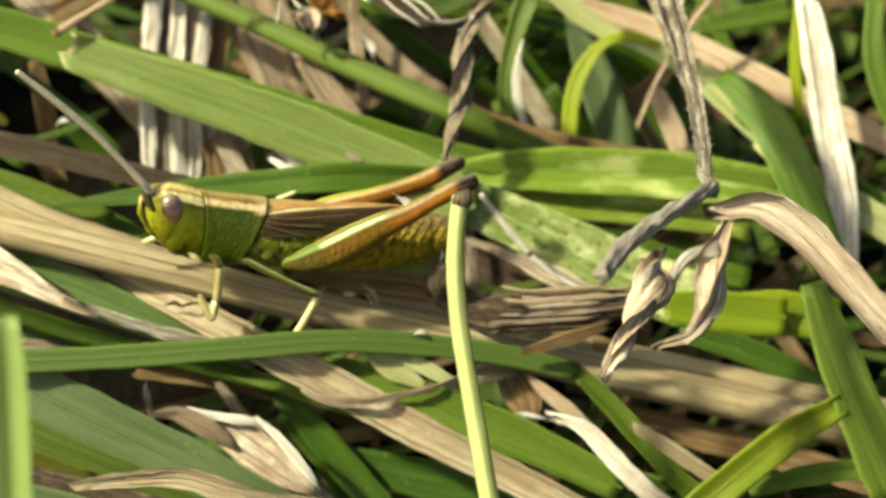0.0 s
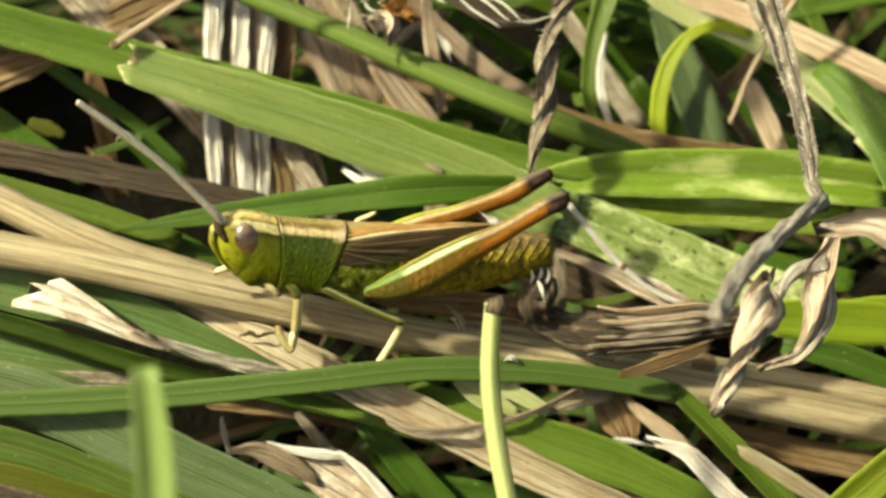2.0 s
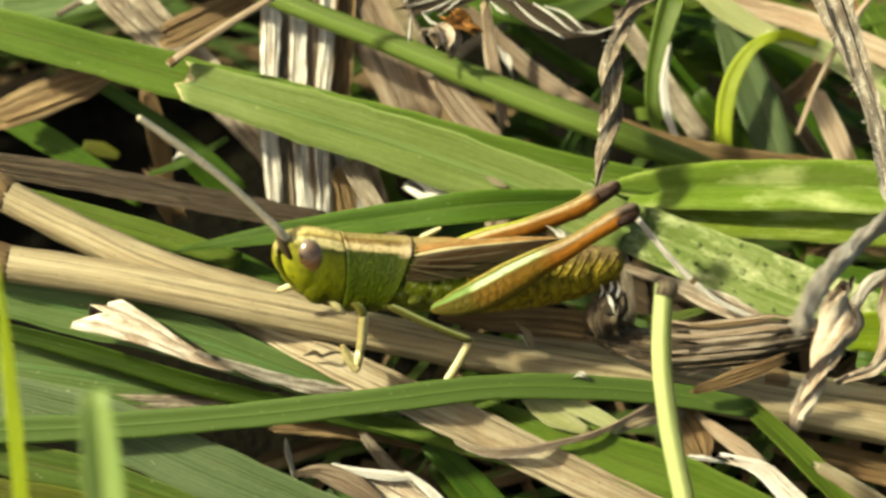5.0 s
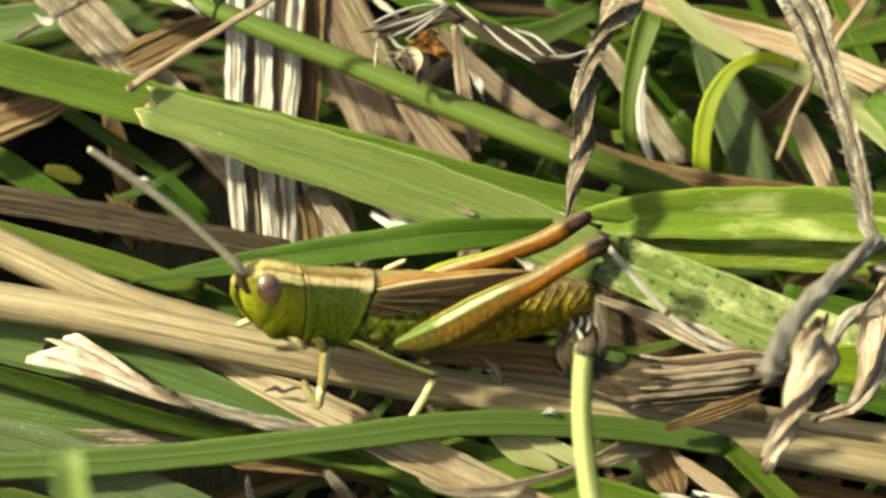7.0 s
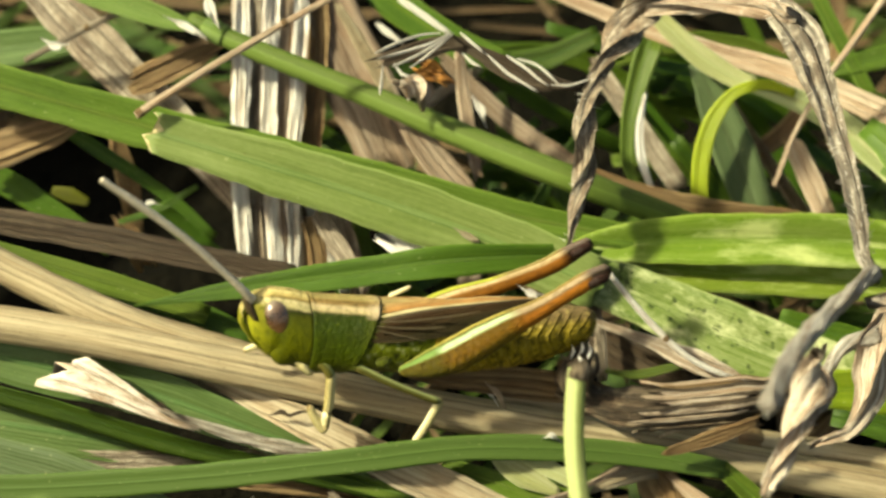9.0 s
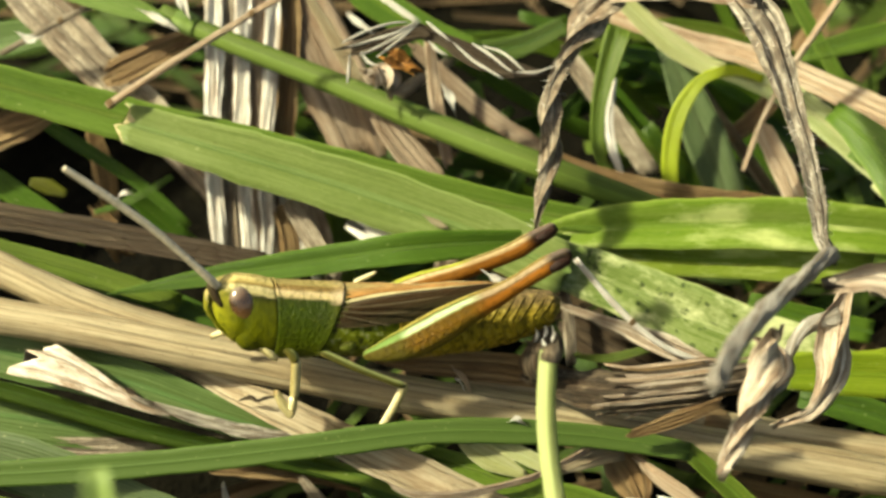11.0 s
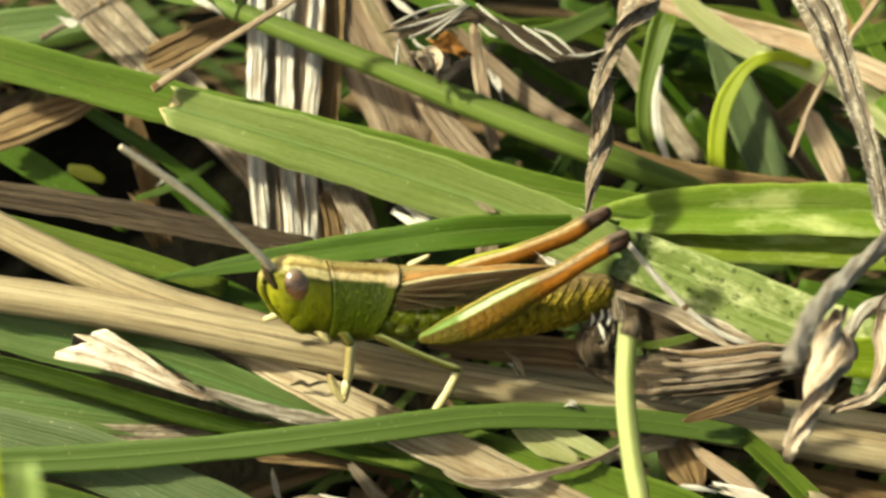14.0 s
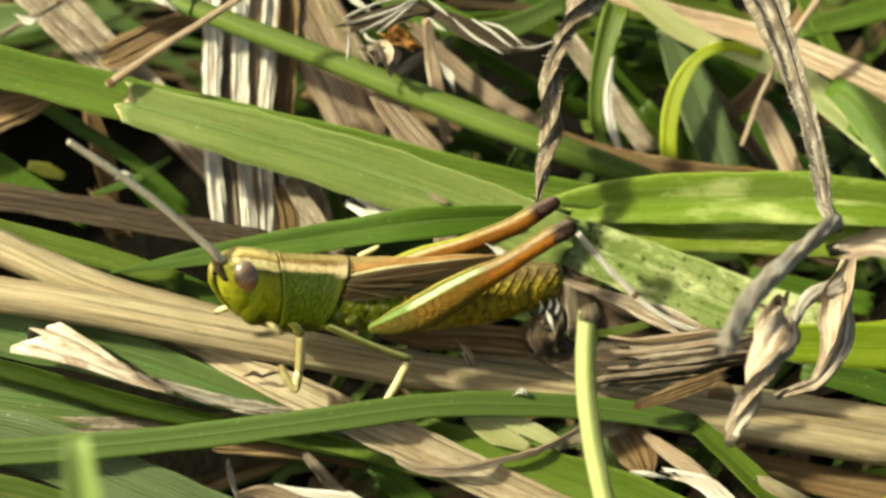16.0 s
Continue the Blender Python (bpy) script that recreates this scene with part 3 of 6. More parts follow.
blade("blue green broad blade in shade", [(15.69, 22.66, 17.91), (16.81, 20.85, 16.10), (18.09, 18.59, 13.85), (19.36, 16.11, 11.36)], [1.2, 2.2, 2.5, 2.2], GREEN_GREY, fold=0.16)
blade("pale yellow green blade lying aslant", [(12.40, 23.98, 21.35), (13.50, 23.19, 20.57), (15.55, 21.85, 19.22), (17.76, 20.85, 18.22), (18.84, 20.47, 18.13)], [0.7, 1.1, 1.3, 1.2, 0.9], PALE_BLADE, fold=0.16)
blade("whitish green blade bent down beyond an arch", [(18.01, 20.17, 18.39), (19.99, 19.53, 18.32), (22.44, 18.46, 17.81), (24.21, 17.02, 17.22), (26.00, 15.52, 16.29), (27.43, 13.99, 15.61)], [0.6, 1.1, 1.5, 1.7, 1.5, 1.2], PALE_BLADE, fold=0.25)
straw("long pinkish tan dead blade", [(6.27, 25.94, 21.20), (9.79, 24.81, 20.06), (13.28, 23.75, 19.28), (16.76, 22.68, 18.64), (20.51, 21.56, 18.22), (23.59, 20.28, 17.66), (27.91, 18.46, 16.54), (31.88, 16.76, 15.54), (35.81, 15.07, 14.56)], [0.8, 0.9, 1.0, 1.15, 1.3, 1.5, 1.6, 1.6, 1.5], STRAW_PINK)
blade("broad green blade folded over", [(24.42, 16.35, 18.67), (25.77, 14.74, 18.48), (27.39, 12.06, 17.92), (28.89, 8.83, 16.10), (30.77, 5.69, 12.96)], [1.4, 2.4, 2.5, 2.4, 2.2], GREEN, fold=0.12)
blade("light green blade with a pale edge", [(26.75, 13.33, 16.36), (29.77, 11.74, 14.77), (33.11, 10.39, 13.42), (36.78, 9.04, 12.07)], [1.4, 1.8, 1.9, 1.8], PALE_BLADE)
blade("dark green blade crossing behind", [(25.56, 15.23, 16.84), (29.60, 13.41, 15.03), (33.63, 11.83, 13.44), (37.33, 10.70, 12.32)], [1.2, 1.4, 1.4, 1.2], GREEN)
straw("bleached white upright dead blade", [(29.22, 18.61, 23.06), (30.04, 15.86, 20.30), (30.77, 13.10, 17.54), (31.73, 10.34, 14.78), (31.97, 7.34, 11.78)], [1.5, 1.9, 1.9, 1.8, 1.6], STRAW_WHITE, ragged=0.2)
blade("green upright blade at a white straw", [(33.10, 17.88, 23.74), (33.18, 15.13, 20.99), (34.89, 11.94, 17.80)], [1.2, 1.3, 1.2], GREEN)
blade("narrow yellow green blade", [(29.09, 20.20, 21.81), (28.99, 17.39, 19.00), (29.39, 15.05, 16.66)], [0.6, 0.7, 0.6], LIME)

# ---- small blades in the gaps behind ----
blade("green blade in a gap between straws", [(-25.92, 22.62, 18.58), (-23.03, 22.85, 18.81), (-19.81, 23.19, 19.15)], [2.0, 2.2, 1.6], GREEN_BLUE)
blade("narrow green blade under the torn tip", [(-20.75, 18.40, 17.19), (-17.90, 17.17, 15.96), (-14.10, 15.38, 14.17), (-11.57, 13.82, 12.60)], [0.7, 0.8, 0.7, 0.5], GREEN_DARK)
blade("dark green blade beside brown straw", [(-25.50, 16.83, 15.62), (-22.33, 15.60, 14.39), (-19.48, 14.26, 13.05), (-17.27, 13.37, 12.15)], [1.2, 1.5, 1.3, 1.0], GREEN_MID)
blade("dark green blade under a node", [(-4.06, 26.16, 22.11), (-1.16, 24.45, 20.41), (1.73, 23.16, 19.12), (4.95, 22.18, 18.14)], [1.6, 2.0, 1.8, 1.2], GREEN)
# Dark green skin here carries the shade of the gap.
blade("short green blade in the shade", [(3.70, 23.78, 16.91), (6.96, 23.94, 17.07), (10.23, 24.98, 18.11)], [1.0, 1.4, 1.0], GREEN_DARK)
blade("slim green blade among straws", [(21.82, 26.96, 21.51), (23.61, 24.44, 18.99), (25.88, 21.47, 16.01)], [0.8, 0.9, 0.8], GREEN)
blade("short green blade crossing a wiry stem", [(23.45, 22.72, 17.27), (26.62, 23.30, 17.84), (29.60, 23.76, 18.30)], [0.9, 1.4, 1.4], GREEN_MID)
blade("small bright blade in a dark gap", [(-16.95, 14.40, 13.18), (-14.89, 14.89, 13.68), (-12.52, 15.83, 14.62)], [0.3, 0.5, 0.3], GREEN_MID)
blade("small green blade beside the bark", [(9.86, 4.51, 11.78), (11.67, 4.38, 11.65), (14.08, 4.76, 12.04)], [0.25, 0.5, 0.4], GREEN)
blade("green blade low behind a spotted leaf", [(19.65, 8.64, 11.67), (22.44, 7.98, 11.01), (26.46, 7.33, 10.36)], [1.0, 1.4, 1.3], GREEN_MID)

# ---- tangle further behind ----
def behind(x, h, d):
    """A plan point: x across, h up the slope of the view, d behind the grasshopper."""
    return (x, 0.7071 * (h + d), 20 + 0.7071 * (h - d))


def build_tangle():
    rng = random.Random(21)
    for i in range(80):
        d = rng.uniform(21, 27)
        x, h = rng.uniform(-27, 27), rng.uniform(max(0.0, d - 22), 14.5)
        if -1 < x < 9 and h > 8.5:
            continue
        ang = rng.choice((-0.55, -0.4, -0.3, 0.5, 0.9, 1.4, -1.1)) + rng.gauss(0, 0.18)
        ln = rng.uniform(8, 16)
        bow = rng.uniform(-2.5, 2.5)
        pts = []
        for q in (-1, -0.33, 0.33, 1):
            a, b = x + math.cos(ang) * ln * q * 0.6, h + math.sin(ang) * ln * q * 0.6 + bow * (1 - q * q)
            p = behind(a, b, d + 1.5 * q)
            pts.append((p[0], p[1], max(0.6, p[2])))
        if x < -6 and min(pts[0][2], pts[1][2], pts[2][2], pts[3][2]) < 12:
            continue
        w = rng.uniform(0.7, 1.6)
        if i % 5 in (1, 3) and not 3 < x < 21:
            straw(rng.choice(("brown dead blade in the tangle behind", "greyish dead blade in the tangle behind")), pts, [w * 0.8, w, w, w * 0.6], rng.choice((STRAW_BROWN, STRAW_GREY, STRAW_PINK)), fibres=(3, 9), roll=rng.uniform(-40, 40))
        else:
            # From x 3 to 21 darker greens put the gaps' shade into the colour.
            blade("slim green blade in the tangle behind", pts, [w * 0.8, w, w, w * 0.5], rng.choice((GREEN_MID, GREEN_DARK, GREEN_DARK, GREEN) if 3 < x < 21 else (GREEN_MID, GREEN_DARK, GREEN, GREEN_MID)), roll=rng.uniform(-50, 50))


build_tangle()


def build_gap_shade():
    """Green blades added out of view to shade the gap beside the antenna."""
    rng = random.Random(5)
    for i in range(30):
        d, x, h = rng.uniform(17, 27), rng.uniform(-41, -33), rng.uniform(9, 21)
        ang, ln = rng.choice((-1.2, -0.9, 1.1, 1.4)) + rng.gauss(0, 0.15), rng.uniform(6, 10)
        pts = [behind(x + math.cos(ang) * ln * q, h + math.sin(ang) * ln * q, d + 2 * q) for q in (-1, -0.3, 0.3, 1)]
        w = rng.uniform(1.6, 2.6)
        blade("added unseen green blade that shades the gap", pts, [w * 0.8, w, w, w * 0.5], rng.choice((GREEN_MID, GREEN_DARK, GREEN)), roll=rng.uniform(-50, 50))


# ---- white and brown straws ----
straw("red brown dead blade under the torn tip", [(-17.40, 19.21, 15.17), (-16.79, 17.87, 13.12), (-16.40, 16.18, 10.72)], [1.0, 1.3, 0.9], STRAW_BROWN)
straw("thin tan upright dead leaf", [(2.10, 20.33, 20.53), (2.48, 18.00, 18.20), (3.12, 14.78, 16.40)], [0.6, 0.8, 0.6], STRAW_PINK)
straw("pale dead strip along a spotted leaf", [(9.51, 5.92, 14.04), (12.73, 4.92, 13.32), (15.23, 4.01, 12.70), (17.43, 3.27, 12.24)], [0.35, 0.7, 1.35, 0.5], CURL, ragged=0.2, curl=20)
# The dark straw skin paints the shaded hole beside the bark.
straw("brown dead leaf beside the bark, darkened for a shaded hole", [(9.39, 7.30, 11.74), (11.84, 6.32, 10.77), (14.45, 5.35, 9.79)], [2.0, 2.6, 2.2], STRAW_DARK)
straw("grey dead strip behind the abdomen", [(9.35, 7.35, 13.91), (9.65, 6.06, 12.63), (9.74, 4.27, 11.54)], [0.6, 0.7, 0.6], STRAW_GREY)
straw("thin grey dead strip in a dark gap", [(-19.35, 8.73, 15.29), (-17.07, 7.87, 14.43), (-13.74, 6.91, 13.47), (-12.53, 6.26, 12.83)], [0.5, 0.7, 0.6, 0.3], STRAW_GREY)
straw("thin dead strip under the abdomen", [(2.57, 1.35, 14.28), (4.76, 1.19, 14.12), (7.83, 0.63, 13.56)], [0.4, 0.6, 0.4], STRAW)
STANDING = [
    ("bleached white standing dead leaf", [(-10.15, 24.41, 23.48), (-10.04, 20.23, 19.57), (-10.06, 15.99, 15.75), (-9.68, 11.31, 11.52)], 0.85, STRAW_WHITE),
    ("grey standing dead leaf between white ones", [(-9.29, 24.69, 23.26), (-9.31, 20.55, 19.30), (-9.33, 16.30, 15.46), (-8.89, 11.60, 11.22)], 1.05, STRAW_GREY),
    ("bleached standing dead leaf with torn fibres", [(-8.32, 24.41, 23.48), (-8.46, 20.23, 19.57), (-8.42, 16.04, 15.70), (-7.93, 11.36, 11.47)], 0.8, STRAW_WHITE),
    ("pinkish tan standing dead leaf", [(-7.62, 24.69, 23.26), (-7.73, 20.55, 19.30), (-7.71, 16.19, 15.55), (-7.44, 11.50, 11.32)], 0.8, STRAW_PINK),
    ("narrow white standing dead leaf", [(-6.61, 24.41, 23.48), (-6.82, 20.18, 19.62), (-7.15, 15.89, 15.84), (-6.98, 11.26, 11.57)], 0.7, STRAW_WHITE),
    ("brown shaded standing dead leaf", [(-5.83, 24.97, 23.04), (-5.91, 20.82, 19.08), (-6.31, 16.61, 15.18), (-6.21, 11.99, 10.82)], 1.1, STRAW_BROWN),
    ("curved pale dead leaf strip", [(-6.39, 15.51, 14.91), (-5.85, 13.86, 13.42), (-5.22, 12.69, 12.37), (-4.34, 11.28, 11.10)], 0.55, STRAW_WHITE),
    ("grey brown dead leaf strip", [(-4.95, 15.51, 14.91), (-4.49, 13.86, 13.42), (-3.95, 12.69, 12.36), (-3.38, 11.06, 10.89)], 1.0, STRAW_GREY),
    ("white torn leaf end behind a green blade", [(-1.63, 9.88, 16.30), (-0.86, 9.41, 16.12), (0.05, 9.16, 15.86), (1.41, 8.94, 15.65)], 0.9, WHITE),
]
straw("broad bleached standing dead leaf with pale ridges", [(-8.56, 25.02, 23.00), (-8.65, 20.87, 19.03), (-8.47, 16.56, 15.23), (-7.97, 11.84, 10.97)], [3.6, 4.0, 3.6, 3.0], BLEACHED, fibres=(2, 4, 6, 8, 10), ragged=0.25)
straw("greyish dead leaf strip behind a green stem", [(-0.60, 15.73, 19.18), (0.94, 14.17, 17.90), (2.48, 12.82, 16.84)], [1.2, 1.7, 1.6], TAUPE)
straw("narrow tan dead leaf strip", [(-4.59, 21.59, 22.92), (-3.27, 19.81, 21.57), (-1.70, 17.61, 19.79)], [0.5, 0.8, 0.7], STRAW)
straw("thin white dead stick", [(-1.15, 21.66, 23.27), (0.16, 21.04, 22.65), (1.47, 20.38, 21.99)], [0.35, 0.4, 0.3], WHITE, fibres=(6,))
straw("short white dead stick in a green gap", [(-2.43, 21.51, 21.71), (-1.86, 21.15, 21.35), (-1.17, 20.80, 21.00)], [0.3, 0.4, 0.25], WHITE, fibres=(6,))
for words, line, wide, stuff_mat in STANDING:
    straw(words, line, [wide * 1.2, wide * 1.28, wide * 1.2, wide * 1.0], stuff_mat, ragged=0.3, curl=10, wave=0.10, roll=[-10, 5, 8, -8])
straw("grey brown ribbed dead blade", [(-6.40, 25.04, 22.98), (-4.83, 22.34, 20.28), (-3.10, 19.65, 17.58), (-1.68, 17.15, 15.09)], [3.3, 3.8, 3.9, 3.4], TAUPE, ragged=0.25)
straw("thin tan dead blade below a green leaf", [(-5.49, 11.84, 16.29), (-4.39, 10.19, 15.34), (-2.85, 8.33, 14.19)], [1.0, 1.1, 0.8], STRAW_GREY)
straw("reddish brown dead blade in shade", [(-6.19, 12.70, 15.02), (-5.73, 11.60, 13.93), (-5.57, 10.29, 12.61)], [1.0, 1.1, 1.0], STRAW_BROWN)
straw("broad greyish dead blade with pale ridges", [(-22.58, 25.29, 22.37), (-19.07, 22.80, 19.89), (-15.27, 20.08, 17.17), (-11.72, 17.59, 14.68), (-8.84, 15.11, 12.20), (-5.96, 12.42, 9.51)], [2.6, 2.7, 2.5, 2.3, 2.0, 1.8], STRAW_GREY, ragged=0.25)
straw("short orange brown curled dead leaf", [(-16.16, 19.86, 18.65), (-14.11, 20.53, 19.32), (-11.42, 21.43, 20.21)], [1.6, 1.6, 1.0], STRAW_BROWN, ragged=0.2)
straw("orange tan dead leaf with a green underside", [(-25.08, 15.25, 16.87), (-22.28, 16.03, 17.64), (-19.78, 16.69, 18.30), (-18.07, 17.46, 19.08)], [2.0, 2.0, 1.7, 0.8], STRAW_BROWN, ragged=0.15)
cane("thin pale dry twig with a blunt end", [(-14.97, 13.09, 22.34), (-13.19, 13.78, 23.32), (-10.77, 14.53, 24.63), (-7.77, 15.40, 26.21), (-4.20, 16.41, 27.93), (-1.84, 17.41, 28.93)], [0.24, 0.20, 0.19, 0.18, 0.17], STRAW_PINK, lump=0.2, nodes=(0.02, 0.62))
cane("thin grey dry twig", [(-22.00, 20.03, 20.23), (-19.56, 20.53, 21.44), (-16.98, 21.03, 22.65), (-14.49, 21.43, 23.04)], [0.18, 0.17, 0.15], STRAW_GREY, lump=0.2, nodes=(0.5,))
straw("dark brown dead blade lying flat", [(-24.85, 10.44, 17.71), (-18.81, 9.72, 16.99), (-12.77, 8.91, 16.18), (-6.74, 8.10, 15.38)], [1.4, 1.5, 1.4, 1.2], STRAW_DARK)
straw("red brown dead blade between leaves", [(8.63, 15.78, 15.98), (12.72, 14.78, 14.98), (17.43, 14.19, 14.39), (21.20, 13.90, 14.10)], [0.9, 1.0, 0.9, 0.8], STRAW_BROWN)
straw("brown dead blade in the tangle", [(1.09, 22.52, 18.48), (4.94, 19.53, 16.20), (9.01, 16.51, 15.30)], [0.8, 1.1, 0.9], TAUPE)
straw("greyish upright dead blade", [(9.90, 23.83, 16.96), (12.19, 21.52, 14.65), (14.80, 18.75, 11.88)], [1.0, 1.2, 1.2], STRAW_GREY)
straw("tan dead blade standing behind", [(21.03, 19.12, 15.08), (21.99, 17.76, 13.71), (22.96, 16.16, 12.12)], [1.2, 1.3, 1.2], STRAW_PINK)
cane("thin wiry brown stem", [(26.13, 21.76, 24.79), (23.97, 19.57, 22.60), (21.97, 18.14, 19.76), (20.73, 17.12, 17.32), (19.63, 15.12, 15.32)], [0.2, 0.2, 0.16, 0.14], STRAW_PINK, lump=0.2, nodes=(0.55,))

# ---- twisted withered leaf ----
def withered(label, pts, radius, bristles=0, skin=None, turns=1.0, roll_in=85, wide=2.9, fold=0.12, first=0, solid=False):
    """A dead leaf wrung to a rope: two rolled halves that turn round one another, or solid like a stem, with bristles as parts."""
    COUNT[0] += 1
    skin = skin or WITHER
    ob = rooted("withered_leaf", label, "withered leaf", "withered leaves", pts[0])
    length = sum((Vector(b) - Vector(a)).length for a, b in zip(pts, pts[1:]))
    shared = dict(twist=360 * turns, ragged=0.22, cols=13, seed=COUNT[0], n=max(24, min(90, int(length * 5))), thick=0.09, fold=fold, tip=0.6, tail=0.6)
    if solid:
        attach("culm", tube(pts, radius, ribs=2, rib=0.10, lump=0.42, seg=30, twist=turns, seed=COUNT[0]), skin, ob)
        return ob
    attach("lamina", ribbon(pts, [wide * r for r in radius], curl=roll_in, roll=first, **shared), skin, ob)
    shared["seed"] += 50
    attach("frayed_edge", ribbon(pts, [0.92 * wide * r for r in radius], curl=roll_in * 1.1, roll=first + 165, **shared), skin, ob, "pale frayed leaf edge")
    if bristles:
        attach("bristle", hairs(pts, radius, bristles, COUNT[0]), STRAW_WHITE, ob, "fine pale bristles")["kind"] = "stuff"
    return ob


for strip in ([(-2.28, 15.13, 24.95), (-1.01, 15.55, 25.37), (0.16, 15.80, 25.62), (0.99, 15.86, 25.68)],
              [(-2.13, 14.93, 24.74), (-0.72, 15.20, 25.01), (0.46, 15.44, 25.26), (1.40, 15.82, 25.63)],
              [(-1.31, 14.65, 24.47), (-0.13, 15.03, 24.85), (0.75, 15.40, 25.22), (1.57, 15.86, 25.68)],
              [(-0.43, 14.61, 24.43), (0.31, 14.99, 24.80), (1.04, 15.40, 25.22), (1.69, 15.82, 25.63)],
              [(-1.31, 14.70, 24.51), (-0.96, 14.36, 24.18), (-0.52, 14.24, 24.06)],
              [(-2.11, 13.62, 23.43), (-2.02, 14.03, 23.85), (-1.96, 14.61, 24.43)],
              [(0.16, 16.65, 26.47), (0.81, 16.28, 26.09), (1.57, 15.86, 25.68)],
              [(2.16, 15.86, 25.68), (2.66, 15.55, 25.36), (3.31, 15.17, 24.99)],
              [(2.31, 15.07, 24.89), (2.75, 14.78, 24.59), (3.19, 14.61, 24.43)],
              [(3.55, 15.07, 24.88), (4.57, 14.40, 24.22), (5.31, 14.07, 23.88), (6.10, 13.73, 23.55)],
              [(4.57, 15.02, 24.84), (5.46, 14.61, 24.43), (6.19, 14.19, 24.01), (6.69, 13.94, 23.76)],
              [(5.10, 14.94, 24.76), (6.19, 14.65, 24.47), (7.22, 14.02, 23.84)],
              [(6.93, 13.94, 23.76), (7.96, 13.94, 23.76), (8.75, 14.11, 23.92)]):
    straw("narrow white strip of a shrivelled leaf", strip, [0.12, 0.21, 0.19, 0.10], WHITE, fibres=(6,), curl=60, ragged=0.05)
# White strip laid on as the sunlit inner face of the upright blade.
straw("white strip for the lit inner face of an upright green blade", [(12.96, 15.81, 14.31), (12.37, 17.03, 15.53), (12.24, 18.25, 16.75), (12.59, 19.69, 18.19)], [0.35, 0.5, 0.45, 0.2], WHITE, fibres=(6,), ragged=0.03)
straw("shrivelled dark dead leaf between white strips", [(-2.31, 15.70, 23.82), (-1.06, 15.90, 24.02), (0.43, 16.20, 24.32), (1.76, 16.41, 24.53), (2.80, 15.96, 24.36)], [0.7, 1.0, 1.3, 1.0, 0.9], STRAW_DARK, ragged=0.25, curl=40, fibres=(3, 6, 9))
straw("hanging shrivelled dark dead leaf", [(2.06, 16.32, 24.72), (3.10, 15.74, 24.43), (4.58, 15.10, 23.93), (6.06, 14.60, 23.57), (7.97, 14.18, 23.43)], [0.6, 1.0, 1.3, 1.2, 0.5], STRAW_DARK, ragged=0.25, curl=50, fibres=(2, 4, 6, 8, 10))
withered("crumpled pale end of a dead leaf", skin=CURL, pts=[(-1.05, 14.64, 23.32), (-0.39, 14.48, 23.30), (0.08, 14.20, 23.03), (0.14, 13.92, 22.61)], radius=[0.3, 0.5, 0.6, 0.3], turns=0.5)
straw("orange brown dried leaf crumb", [(-0.01, 15.26, 23.95), (0.59, 14.94, 23.76), (1.12, 14.80, 23.49)], [0.7, 1.2, 0.8], RUST, ragged=0.35, curl=40)
withered("twisted hanging dead leaf with dark folds", [(12.92, 18.59, 27.27), (11.27, 16.89, 25.58), (9.74, 15.03, 24.42), (8.89, 13.54, 23.36), (8.64, 12.13, 22.23), (8.76, 10.87, 20.97), (8.33, 9.46, 19.85), (7.96, 8.20, 19.01), (7.79, 7.26, 18.07)], [1.1, 1.15, 0.80, 0.36, 0.42, 0.62, 0.50, 0.34, 0.20], turns=1.6, wide=2.5, bristles=50)
withered("arching top of a twisted dead leaf", [(11.27, 17.32, 26.00), (13.56, 16.79, 26.89), (16.11, 16.01, 27.52), (18.03, 15.06, 27.99), (19.04, 13.99, 28.34)], [0.4, 0.36, 0.34, 0.4, 0.5], skin=CURL, turns=0.5)
withered("twisted dead leaf with hairy edges", [(18.32, 15.18, 28.11), (19.62, 13.17, 27.52), (20.30, 10.40, 26.87), (20.76, 7.20, 26.49), (21.19, 4.61, 26.03), (21.48, 2.33, 25.16), (21.52, 0.46, 24.71), (21.74, -1.04, 24.61)], [0.80, 0.92, 0.68, 0.50, 0.46, 0.45, 0.42, 0.36], skin=ROPE, turns=0.12, roll_in=40, wide=2.3, fold=0.55, first=-12, bristles=170)
withered("grey twisted withered stem bent at an elbow", [(21.82, -0.81, 24.84), (19.99, -3.75, 26.15), (17.77, -7.54, 28.02), (15.76, -12.10, 30.53), (14.47, -15.92, 32.36)], [0.34, 0.42, 0.43, 0.42, 0.38], skin=STEM, turns=0.6, solid=True)
withered("crumpled tan tip of a dead leaf", [(18.81, -4.90, 23.58), (18.46, -6.23, 23.67), (17.96, -7.70, 23.62), (17.38, -8.98, 23.04), (16.72, -10.29, 22.44), (15.96, -11.37, 21.36)], [0.45, 0.58, 0.62, 0.55, 0.45, 0.40], skin=CURL, turns=0.8, roll_in=100, bristles=20)
withered("looped tan strand of a dead leaf", [(18.38, -4.57, 22.50), (19.09, -4.98, 22.09), (19.20, -5.92, 21.86), (18.55, -6.99, 21.49)], [0.3, 0.42, 0.40, 0.25], skin=CURL, turns=0.5, roll_in=100)
withered("curled brown and white dead leaf", [(23.13, 0.70, 20.70), (22.77, -0.19, 19.81), (22.49, -1.37, 18.63), (22.35, -2.36, 17.64), (21.38, -3.55, 16.45), (19.84, -4.04, 15.96)], [0.4, 0.7, 0.72, 0.5, 0.28, 0.2], skin=CURL, turns=0.3)
